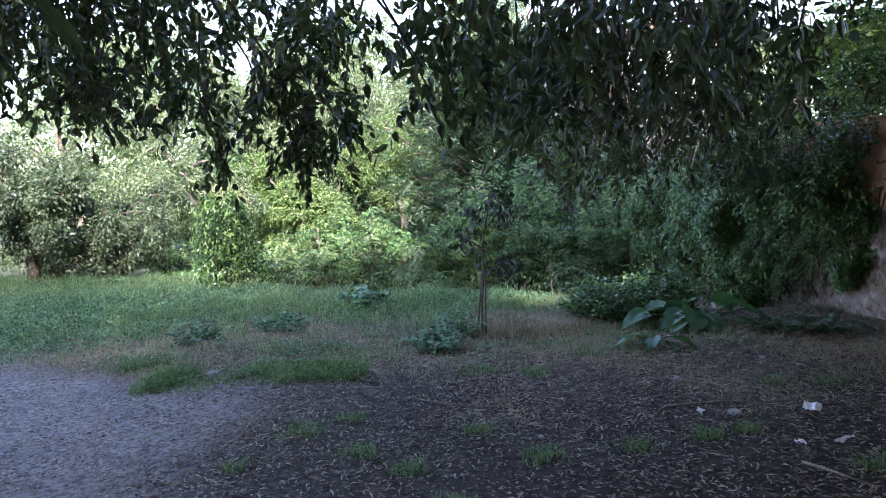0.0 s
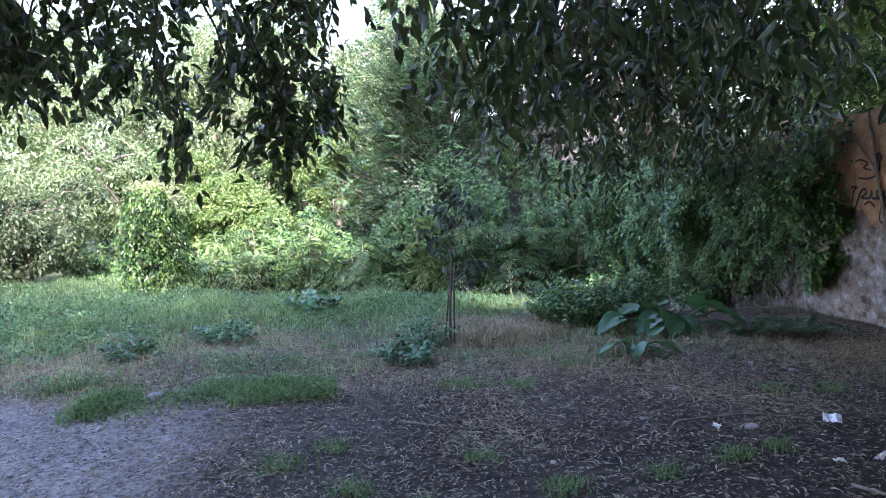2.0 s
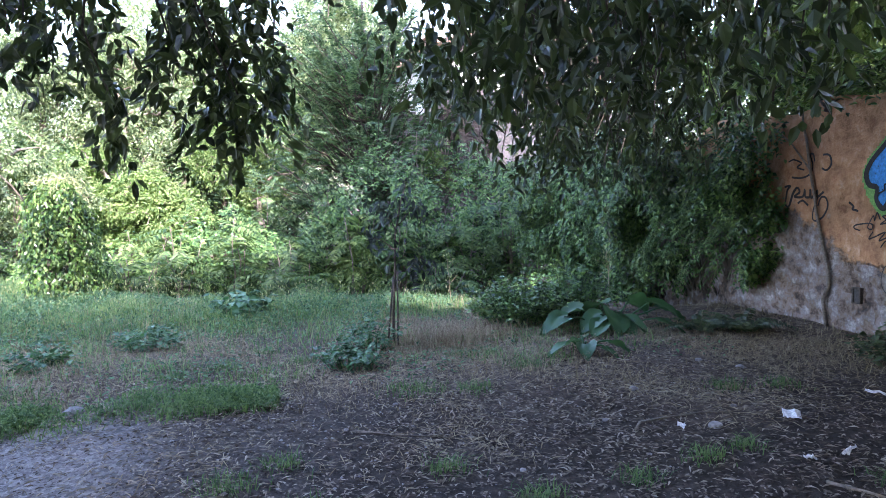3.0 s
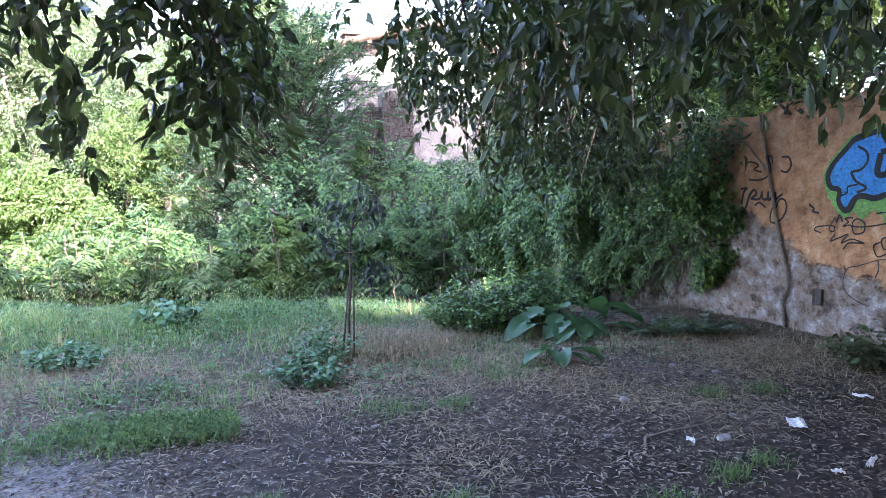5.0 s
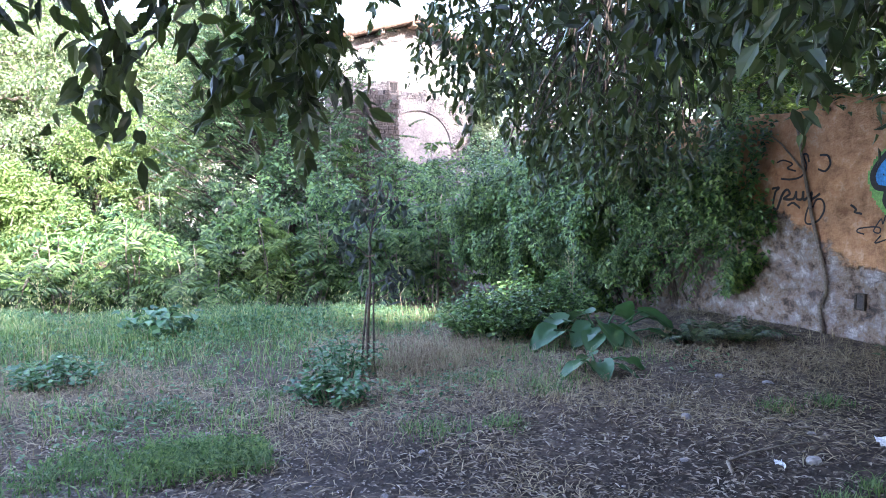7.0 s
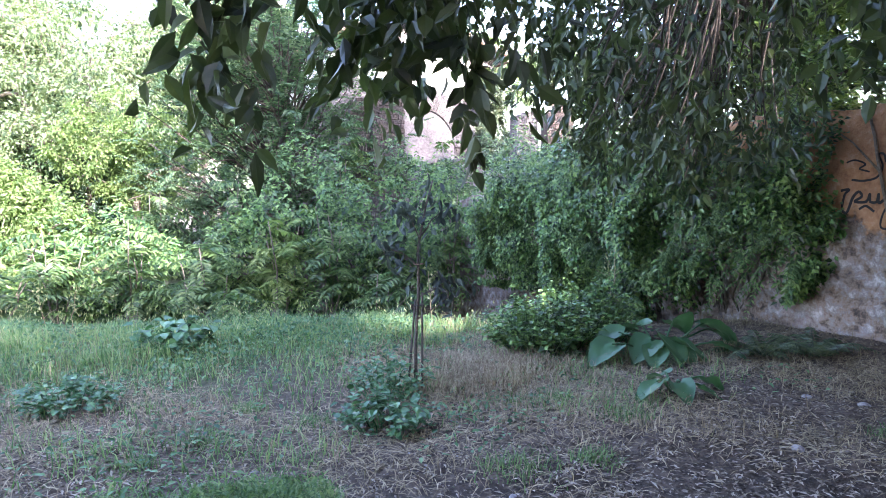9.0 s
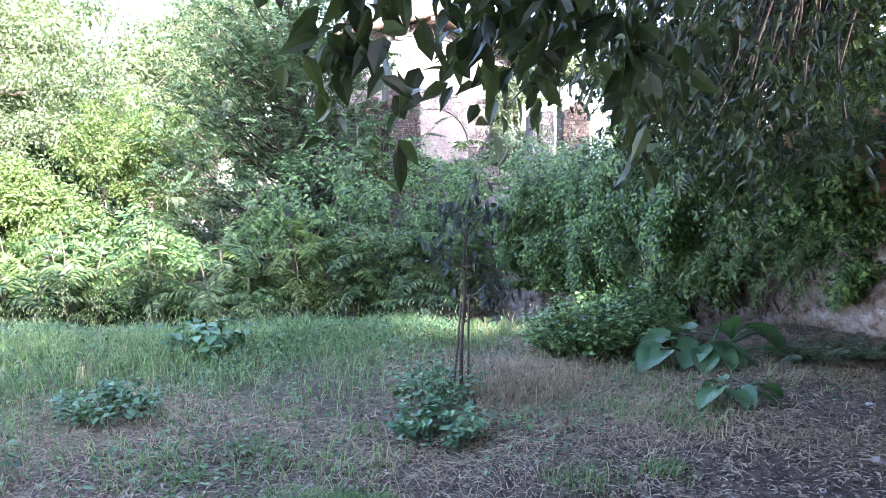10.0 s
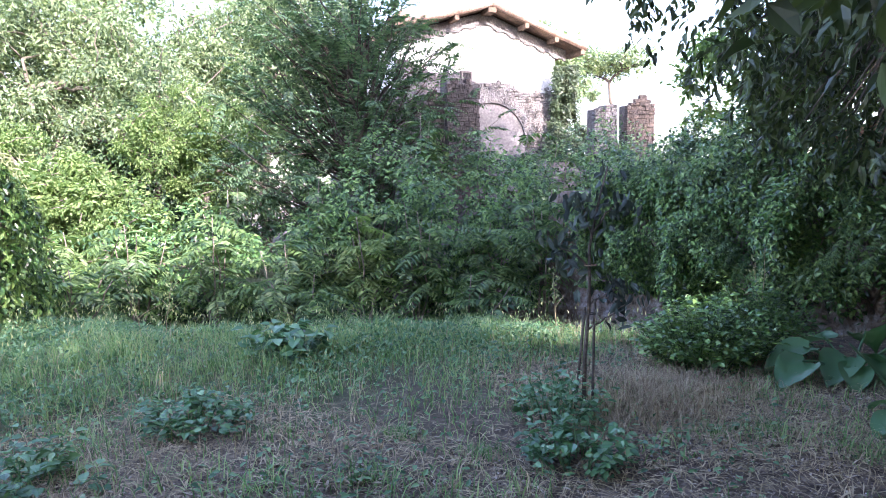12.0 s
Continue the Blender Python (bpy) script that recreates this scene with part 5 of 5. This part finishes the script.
P, r = scatter(30000, -3.6, -0.6, 5.5, 6.9, lambda x, y: strip_density(x, y) * np.clip(0.55 + 0.6 * lumpy(np.stack([x, y, 0 * x], 1), 5.0, 16), 0.08, 1), 204)
k = len(P)
tagged(blades("short_grass", P, r.uniform(0.03, 0.13, k), 0.006 * r.uniform(0.8, 1.6, k), r.uniform(0.3, 1.5, k), M_LAWN, r), "strip of short bright green grass beside the gravel", "grass", kind="stuff")

P, r = scatter(26000, -3.6, -0.6, 5.5, 6.9, lambda x, y: strip_density(x, y) * np.clip(0.5 + 0.6 * lumpy(np.stack([x, y, 0 * x], 1), 5.0, 16), 0.05, 1), 205)
k = len(P)
P[:, 2] += r.uniform(0.02, 0.12, k)
tagged(leaf_cloud("strip_weeds", P, r.normal(0, 1, (k, 3)) + [0, 0, 0.3], np.array([0, 0, 1.0]) + r.normal(0, 0.4, (k, 3)), 0.032 * r.uniform(0.6, 1.3, k), 0.014, M_LAWN), "small-leaved green weeds filling the grass strip", "weeds", kind="stuff")

TUFTS = [(-0.98, 4.5, 0.16), (-0.7, 4.75, 0.12), (-0.55, 4.1, 0.14), (0.3, 6.0, 0.24), (0.75, 5.9, 0.16), (1.35, 6.35, 0.18), (0.2, 4.5, 0.12), (0.55, 4.0, 0.15), (1.15, 4.1, 0.12), (-0.25, 3.8, 0.13), (-1.3, 4.0, 0.08), (1.6, 4.2, 0.12), (1.9, 4.25, 0.1), (2.6, 5.4, 0.14), (3.0, 5.3, 0.14), (-0.5, 7.3, 0.14), (-0.86, 7.7, 0.14), (-1.6, 6.9, 0.16), (-1.2, 7.2, 0.18), (0.9, 7.0, 0.16), (1.2, 6.9, 0.14), (-1.5, 3.4, 0.08), (0.0, 3.3, 0.1), (2.3, 3.6, 0.12)]
for k, (x, y, rad) in enumerate(TUFTS):
    r = np.random.default_rng(220 + k)
    n = int(1300 * rad)
    q = r.normal(0, rad * 0.5, (n, 2))
    P = np.stack([q[:, 0], q[:, 1], ground_z(x + q[:, 0], y + q[:, 1]) - ground_z(x, y) - 0.01], 1)
    t = blades("grass_tuft", P, r.uniform(0.03, 0.10, n), 0.006, r.uniform(0.3, 1.3, n), M_LAWN, r)
    t.location = (x, y, float(ground_z(x, y)))
    tagged(t, "small tuft of green grass on bare earth", "grass tuft", "grass tufts", "stuff")

# thin green growth over the near edge of the meadow
P, r = scatter(60000, -7.5, 3.0, 6.3, 10.5, lambda x, y: np.clip(-0.06 + 0.28 * lumpy(np.stack([x, y, 0 * x], 1), 1.5, 17) + 0.26 * lumpy(np.stack([x, y, 0 * x], 1), 5.0, 18) + 0.10 * np.clip(-1.5 - x, 0, 2), 0, 0.5) * (1 - gravel_mask(x, y)), 206)
k = len(P)
tagged(blades("sparse_grass", P, r.uniform(0.03, 0.16, k), 0.006 * r.uniform(0.7, 1.4, k), r.uniform(0.3, 1.5, k), M_GRASS, r), "sparse green grass growing through dry straw", "grass", kind="stuff")
P, r = scatter(16000, -7.5, 3.4, 6.2, 10.5, lambda x, y: np.clip(0.06 + 0.5 * lumpy(np.stack([x, y, 0 * x], 1), 2.3, 19) + 0.12 * np.clip(-1.5 - x, 0, 2), 0, 0.6) * (1 - gravel_mask(x, y)), 207)
k = len(P)
P[:, 2] += r.uniform(0.01, 0.08, k)
tagged(leaf_cloud("low_weeds", P, r.normal(0, 1, (k, 3)) * [1, 1, 0.3], np.array([0, 0, 1.0]) + r.normal(0, 0.3, (k, 3)), 0.05 * r.uniform(0.6, 1.3, k), 0.028, M_WEED, None, True), "low leafy weeds scattered over dry grass", "weeds", kind="stuff")
# straw-coloured stalks among the green
P, r = scatter(60000, -12, 3.2, 7.5, 14.0, meadow_density, 208)
k = len(P) // 2
P = P[:k]
tagged(blades("dry_stalks", P, r.uniform(0.08, 0.27, k), 0.004, r.uniform(0.1, 1.1, k), M_STRAW, r), "dry pale stalks among the meadow grass", "grass", kind="stuff")

# flattened straw below the shrubs, taller dry grass beside the stakes
def straw_band(x, y):
    mid = 7.15 - 0.22 * (x - 1.8)
    return np.exp(-((y - mid) / 0.55) ** 2) * np.clip((x - 0.3) / 0.8, 0, 1) * np.clip((4.5 - x) / 0.5, 0, 1)


# standing and fallen straw
P, r = scatter(46000, -5.0, 4.6, 5.2, 9.6, lambda x, y: dry_mask(x, y) * np.clip(0.35 + 0.5 * lumpy(np.stack([x, y, 0 * x], 1), 1.6, 12), 0.03, 0.9), 231)
k = len(P)
tagged(blades("dry_grass", P, r.uniform(0.03, 0.14, k), 0.0045 * r.uniform(0.7, 1.4, k), r.uniform(0.4, 1.8, k), M_STRAW, r), "dry straw-coloured grass standing and fallen", "dry grass", kind="stuff")


P, r = scatter(9000, 0.3, 2.2, 6.9, 8.3, lambda x, y: np.exp(-((x - 0.95) / 0.5) ** 2 - ((y - 7.65) / 0.35) ** 2), 235)
k = len(P)
tagged(blades("dry_tussock", P, r.uniform(0.08, 0.26, k), 0.0045 * r.uniform(0.7, 1.3, k), r.uniform(0.4, 1.6, k), M_STRAW, r), "tussock of tall dry grass beside the stakes", "dry grass", kind="stuff")


def lying(name, label, n, bounds, density, length, width, mat, seed, category, lift=0.03, fine=False):
    P, r = scatter(n, *bounds, density, seed)
    k = len(P)
    P[:, 2] += r.uniform(0.012, lift, k)
    a = r.uniform(0, 6.283, k)
    D = np.stack([np.cos(a), np.sin(a), r.normal(0, 0.07, k)], 1)
    N = np.array([0, 0, 1.0]) + r.normal(0, 0.2, (k, 3))
    L = length * r.uniform(0.5, 1.3, k)
    return tagged(leaf_cloud(name, P, D, N, L, width * r.uniform(0.6, 1.3, k), mat, None, fine, 0.3), label, category, kind="stuff")


lying("fallen_straw", "flattened pale straw lying on the earth", 115000, (-4.5, 4.6, 4.5, 9.4), lambda x, y: np.clip(dry_mask(x, y) + 1.5 * straw_band(x, y) + 0.10 * (1 - gravel_mask(x, y)) + sum(np.exp(-((x - a) ** 2 + (y - b) ** 2) / c ** 2) for a, b, c in ((0.65, 5.1, 0.45), (1.3, 6.0, 0.5), (2.2, 6.2, 0.6), (2.9, 5.6, 0.4))), 0, 1) * np.clip(0.5 + 0.5 * lumpy(np.stack([x, y, 0 * x], 1), 1.6, 12), 0.05, 1) * (1 - 0.85 * np.exp(-((x + 0.4) / 0.8) ** 2 - ((y - 5.6) / 0.75) ** 2)), 0.15, 0.0065, M_STRAW, 232, "straw")
lying("leaf_litter", "dry curled fallen leaves scattered over dark earth", 80000, (-5.0, 4.5, 0.0, 7.6), lambda x, y: np.clip((y - 0.2) / 2.2, 0, 1) * (1 - 0.75 * gravel_mask(x, y)) * (1 - 0.6 * dry_mask(x, y)) * np.clip(0.55 + 0.4 * lumpy(np.stack([x, y, 0 * x], 1), 1.2, 14), 0.12, 1), 0.062, 0.0135, M_LITTER, 233, "leaf litter")

lying("litter_crumbs", "crumbled brown leaf bits over dark earth", 42000, (-3.0, 4.5, 0.2, 7.4), lambda x, y: np.clip((y - 0.2) / 2.2, 0, 1) * (1 - 0.8 * gravel_mask(x, y)), 0.028, 0.016, M_CRUMB, 234, "leaf litter")

# gravel grains
P, r = scatter(42000, -7, 1.5, 0.5, 7.2, lambda x, y: np.clip((y - 0.5) / 2.0, 0, 1) * gravel_mask(x, y) * 0.8 + 0.08, 241)
k = len(P)
s = 0.003 + 0.013 * r.uniform(0, 1, (k, 1)) ** 2.5
octa = np.array([(1, 0, 0), (0, 1, 0), (-1, 0, 0), (0, -1, 0), (0, 0, 0.7), (0, 0, -0.5)])
V = (P[:, None, :] + [0, 0, 0.012] + octa[None] * s[:, None, :] * r.uniform(0.6, 1.4, (k, 6, 1))).reshape(-1, 3)
q = np.array([0, 1, 4, 1, 2, 4, 2, 3, 4, 3, 0, 4, 1, 0, 5, 2, 1, 5, 3, 2, 5, 0, 3, 5])
tagged(raw_mesh("gravel", V, (np.arange(k)[:, None] * 6 + q).ravel(), np.full(k * 8, 3), M_PEBBLE), "loose pale gravel grains on packed earth", "gravel", kind="stuff")


def pebble(name, label, x, y, size, mat, seed, flat=0.6, category="stone"):
    r = np.random.default_rng(seed)
    bm = bmesh.new()
    bmesh.ops.create_icosphere(bm, subdivisions=2, radius=size)
    for v in bm.verts:
        v.co = Vector((v.co.x * 1.25, v.co.y, v.co.z * flat)) * (1 + 0.22 * noise.noise(v.co * (2.0 / size) * 0.6 + Vector((seed, 0, 0))))
    ob = part(name, bm, mat, None)
    ob.location = (x, y, float(ground_z(x, y)) + size * flat * 0.55)
    ob.rotation_euler = (0, 0, r.uniform(0, 6.28))
    return tagged(ob, label, category, "loose stones")


for k, (x, y, s) in enumerate([(1.87, 5.48, 0.035), (1.97, 4.63, 0.04), (-2.15, 6.2, 0.06), (2.9, 6.2, 0.03), (1.4, 5.0, 0.02), (2.3, 4.9, 0.02), (0.6, 4.4, 0.018), (-0.3, 5.2, 0.02), (3.1, 5.9, 0.035), (0.1, 5.7, 0.018), (-1.0, 6.6, 0.02)]):
    pebble("stone", "pale weathered stone lying on the earth", x, y, s, M_PEBBLE, 250 + k)


def crumpled(name, label, x, y, w, d, seed):
    bm = bmesh.new()
    nn = 7
    grid = [[bm.verts.new(((i / (nn - 1) - 0.5) * w, (j / (nn - 1) - 0.5) * d, 0.012 + 0.022 * noise.noise(Vector((i * 0.7, j * 0.7, seed))) + 0.03 * abs(noise.noise(Vector((i * 0.3, j * 0.3, seed + 5)))))) for j in range(nn)] for i in range(nn)]
    for i in range(nn - 1):
        for j in range(nn - 1):
            if not ((i in (0, nn - 2)) and (j in (0, nn - 2))):
                bm.faces.new((grid[i][j], grid[i + 1][j], grid[i + 1][j + 1], grid[i][j + 1]))
    bmesh.ops.delete(bm, geom=[v for v in bm.verts if not v.link_faces], context="VERTS")
    ob = part(name, bm, M_PAPER, None)
    ob.location = (x, y, float(ground_z(x, y)) + 0.012)
    ob.rotation_euler = (0.1, -0.1, seed)
    return tagged(ob, label, "litter")


crumpled("paper_scrap", "crumpled white paper lying on leaf litter", 2.47, 4.56, 0.15, 0.11, 1.0)
crumpled("paper_scrap", "small scrap of white paper on the earth", 3.38, 4.82, 0.13, 0.06, 2.2)
crumpled("paper_scrap", "thin strip of pale paper on the earth", 2.35, 3.98, 0.16, 0.03, 0.4)
crumpled("paper_scrap", "small scrap of white paper on the earth", 2.07, 3.95, 0.07, 0.05, 3.1)
crumpled("paper_scrap", "small scrap of pale paper beside the stick", 1.75, 4.66, 0.09, 0.05, 4.0)
r = np.random.default_rng(260)
for pts, rad, lab in (([(1.47, 4.72), (1.56, 4.84), (1.75, 4.88), (2.0, 4.84), (2.2, 4.80)], 0.011, "curved dry stick lying on the leaf litter"), ([(-0.25, 5.15), (0.0, 5.05), (0.3, 5.0)], 0.008, "thin dry twig on dark earth"), ([(1.95, 3.7), (2.05, 3.55), (2.15, 3.4)], 0.010, "thin dry twig on leaf litter")):
    P = np.array([(x, y, float(ground_z(x, y)) + rad + 0.008 + 0.012 * math.sin(3 * i)) for i, (x, y) in enumerate(pts)])
    tagged(tubes("stick", [(P, rad, rad * 0.5)], M_PALEBARK, None, 7), lab, "stick", "fallen sticks")

# climbing stem on the ochre wall
r = np.random.default_rng(270)
vine = empty_thing("vine", (0, 0, 0), "thin bare vine stem climbing the ochre wall", "vine")
z = np.linspace(0.1, 2.25, 16)
yv = np.interp(z, [0.1, 0.22, 0.38, 0.54, 0.72, 0.92, 1.35, 1.9, 2.25], [6.52, 6.53, 6.55, 6.49, 6.51, 6.58, 6.70, 6.82, 6.88])
tubes("stem", [(wall_face(yv, z, 0.035), 0.02, 0.012)], M_PALEBARK, vine, 7)
side_y, side_z = np.array([6.76, 6.88, 7.03, 7.30]), np.array([1.65, 1.77, 1.93, 2.12])
tubes("side_stem", [(wall_face(side_y, side_z, 0.035), 0.011, 0.006)], M_PALEBARK, vine, 6)

def shadow_at(p):
    """Where on the ground a leaf at p throws its shadow."""
    q = np.asarray(p, float)
    return q[..., 0] - toward[0] / toward[2] * q[..., 2], q[..., 1] - toward[1] / toward[2] * q[..., 2]


def sunny_gap(p):
    """True where a leaf at p would shade the sunlit strip at the meadow's end."""
    a, b = shadow_at(p)
    return (np.abs(a - 1.55) < 1.1) & (np.abs(b - 10.0) < 0.75)


def sunny_edge(p):
    """The strip, and the sunlit trees beyond the meadow."""
    a, b = shadow_at(p)
    return sunny_gap(p) | ((a < -0.9 + 0.6 * np.sin(1.3 * b) + 0.4 * np.sin(3.1 * b + a)) & (b > 15.0))


# ---- overhanging tree: trunk behind the walker, low boughs ahead ----
def hanging(tips, spread, n, seed, up=0.9):
    """Leaf places along drooping twigs that end at the tips."""
    r = np.random.default_rng(seed)
    P, D = [], []
    for tp in tips:
        for _ in range(max(2, int(n / len(tips) / 11 * r.uniform(0.7, 1.3)))):
            t = r.uniform(0, 1)
            a = np.asarray(tp) + np.array([r.normal() * spread * (0.2 + t), r.normal() * spread * (0.2 + t), 0.22 + t * up])
            d = unit(np.array([r.normal(0, 0.55), r.normal(0, 0.55), -0.8]))
            s = np.linspace(0.0, 1.0, 11)[:, None]
            P.append(a + d * s * r.uniform(0.2, 0.34) + [0, 0, -0.05] * s * s + r.normal(0, 0.012, (11, 3)))
            D.append(d * 0.6 + r.normal(0, 0.55, (11, 3)) + [0, 0, -0.35])
    return np.concatenate(P), np.concatenate(D)


TRUNK = np.array([2.2, -3.0, 0.0])
over = empty_thing("overhanging_tree", tuple(TRUNK), "large broadleaf tree with low hanging dark boughs", "tree")
r = np.random.default_rng(281)
LOW = [(-2.3, 4.4, 2.08), (-2.6, 4.7, 2.15), (-2.9, 4.5, 2.30), (-2.1, 3.8, 2.30), (-2.5, 4.0, 2.50), (-3.1, 4.9, 2.20), (-1.38, 4.4, 1.61), (-0.82, 4.38, 1.65), (-1.75, 4.25, 1.90), (-1.1, 4.5, 1.80), (-2.1, 4.3, 1.99), (-0.92, 4.72, 1.75), (-0.66, 4.95, 1.90), (-1.88, 4.85, 1.99), (-2.4, 4.9, 2.14), (-1.6, 4.9, 2.02), (-0.66, 0.95, 1.84), (-0.9, 1.1, 1.97), (-2.6, 4.2, 2.24), (-3.0, 4.6, 2.34)]
NEAR = []
while len(NEAR) < 58:
    x, y = r.uniform(-0.35, 1.7), r.uniform(2.6, 4.4)
    if -0.35 + 0.30 * (y - 2.6) < x < 0.53 * y:
        NEAR.append((x, y, 1.60 + 0.10 * abs(y - 2.9) + 0.12 * abs(math.sin(4 * x + 2 * y)) + 0.5 * r.uniform(0, 1) ** 1.4))
RIGHT = []
while len(RIGHT) < 84:
    x, y = r.uniform(0.5, 4.0), r.uniform(5.6, 9.0)
    if y < 5.6 + 1.1 * x and y > 4.6 + 0.6 * x and x < 0.53 * y:
        low = 1.5 + 0.35 * abs(math.sin(2.2 * x + y)) + 0.25 * max(0, 1.0 - x) - 0.12 * max(0, y - 6.5) - (0.26 if 0.9 < x < 2.7 and y < 7.4 else 0.0)
        RIGHT.append((x, y, low + r.uniform(0, 0.9) ** 1.3))
for i in range(14):
    RIGHT.append((r.uniform(0.5, 1.9), r.uniform(5.4, 6.4), 1.5 + 0.65 * r.uniform(0, 1) ** 1.3 + 0.2 * abs(math.sin(5 * i))))
for i in range(26):
    RIGHT.append((r.uniform(1.1, 3.0), r.uniform(7.0, 8.3), 1.6 + 1.4 * r.uniform(0, 1)))
bough_lines = [(bend_line((0, 0, -0.2), (-0.2, 0.4, 3.6), 0, r, 8, 0.03), 0.30, 0.2)]
hubs = []
for tx, ty, tz in ((-1.5, 3.6, 3.3), (-0.4, 5.2, 3.4), (1.2, 5.4, 3.2), (2.8, 6.6, 3.3), (-4.5, 2.5, 4.2), (4.5, 2.5, 4.5), (0.3, 1.0, 6.0), (-2.5, -1, 7), (3, -3, 7), (0, -6, 6)):
    ln = bend_line((-0.2, 0.4, 3.5), np.array((tx, ty, tz)) - TRUNK, 0.5, r, 9, 0.04)
    bough_lines.append((ln, 0.13, 0.03))
    hubs += [ln[5], ln[6], ln[7], ln[8]]
hubs = np.array(hubs)
for tp in LOW + NEAR + RIGHT:
    q = np.array(tp) + (0, 0, 0.35) - TRUNK
    d = np.linalg.norm(hubs - q, axis=1)
    j = int(np.argmin(d))
    bough_lines.append((bend_line(hubs[j], q, 0.12, r, 6, 0.06), 0.014, 0.004))
tubes("trunk", bough_lines, M_BARK, over, 6)
Pa, Da = hanging(LOW, 0.14, 8000, 282, 1.1)
Pb, Db = hanging(RIGHT, 0.24, 12500, 283, 0.72)
Pn, Dn = hanging(NEAR, 0.15, 3400, 284, 0.5)
P, D = np.concatenate([Pa, Pb, Pn]), np.concatenate([Da, Db, Dn])
lit = sunny_gap(P)
P, D = P[~lit], D[~lit]
k = len(P)
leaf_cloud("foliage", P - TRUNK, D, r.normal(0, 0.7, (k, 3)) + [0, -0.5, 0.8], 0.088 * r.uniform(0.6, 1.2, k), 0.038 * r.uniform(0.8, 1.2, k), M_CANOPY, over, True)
# the crown above
C = []
while len(C) < 860:
    v = unit(r.normal(0, 1, 3)) * r.uniform(0, 1) ** 0.45
    p = np.array([5.6, 3.6, 8.6]) + v * np.array([7.8, 10.0, 5.6])
    if p[2] > 4.3 + 0.34 * max(0, p[1] - 4) and not (p[0] > 5.2 and p[1] < 7.5):
        C.append(p)
C = np.array(C)
k = 92000
P = C[r.integers(0, len(C), k)] + r.normal(0, 0.75, (k, 3))
P = P[(P[:, 2] > 3.5) & ~sunny_edge(P)]
k = len(P)
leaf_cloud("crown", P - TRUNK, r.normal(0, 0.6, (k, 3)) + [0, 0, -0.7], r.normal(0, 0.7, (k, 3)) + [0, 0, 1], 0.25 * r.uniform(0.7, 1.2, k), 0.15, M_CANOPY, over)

# an unseen tree added off to the side to shade gravel and meadow
broad_tree("tree", "unseen tree added beside the gravel to cast shade", (-8.0, -2.6, 0), (-7.8, -2.4, 5), ball_tips((-8.4, -2.4, 5.8), (5.6, 4.8, 2.9), 260, 291, 0.1), M_CANOPY, M_BARK, 292, 0.32, 38000, (0.9, 0.9, 0.8), 0.32, 0.3)

# unseen trees added behind the path, dense enough to keep the sun off
for k, (x, y, rx) in enumerate([(-13.5, -6.0, 5.0), (-6.0, -7.5, 4.6), (1.0, -9.5, 5.0), (8.0, -7.5, 4.6)]):
    broad_tree("tree", "unseen tree added behind the path to block the sun", (x, y, 0), (x + 0.3, y, 5), ball_tips((x, y, 5.9), (rx, 3.6, 5.4), 230, 300 + k, 0.1), M_CANOPY, M_BARK, 310 + k, 0.40, 36000, (1.0, 1.0, 0.9), 0.3, 0.3, clear=sunny_edge)

# ---- single stones and blocks of the ruin ----
unit_boxes = []
for s in range(10):
    rr = np.random.default_rng(900 + s)
    bm = bmesh.new()
    box(bm, -0.5, 0.5, -0.5, 0.5, -0.5, 0.5, 0.05, rr)
    bmesh.ops.bevel(bm, geom=bm.edges[:], offset=0.07, segments=1, affect="EDGES")
    me = bpy.data.meshes.new("block")
    bm.to_mesh(me)
    bm.free()
    unit_boxes.append(me)
block_meshes, count, rest = {}, {}, {}
BLOCKS.sort(key=lambda b: -b[2][5])
for root, pname, (x0, x1, y0, y1, z0, z1), mat, sd in BLOCKS:
    count[root] = count.get(root, 0) + 1
    if count[root] > 290:
        rest.setdefault((root, mat), []).append((x0, x1, y0, y1, z0, z1))
        continue
    key = (sd % 10, mat.name)
    if key not in block_meshes:
        block_meshes[key] = unit_boxes[key[0]].copy()
        block_meshes[key].materials.append(mat)
    ob = new(pname, block_meshes[key])
    ob.parent = root
    ob.location, ob.scale = ((x0 + x1) / 2, (y0 + y1) / 2, (z0 + z1) / 2), (x1 - x0, y1 - y0, z1 - z0)
for (root, mat), spans in rest.items():
    bm = bmesh.new()
    rr = np.random.default_rng(950)
    for span in spans:
        box(bm, *span, 0.006, rr)
    tagged(part("rubble", bm, mat, root), kind="stuff")
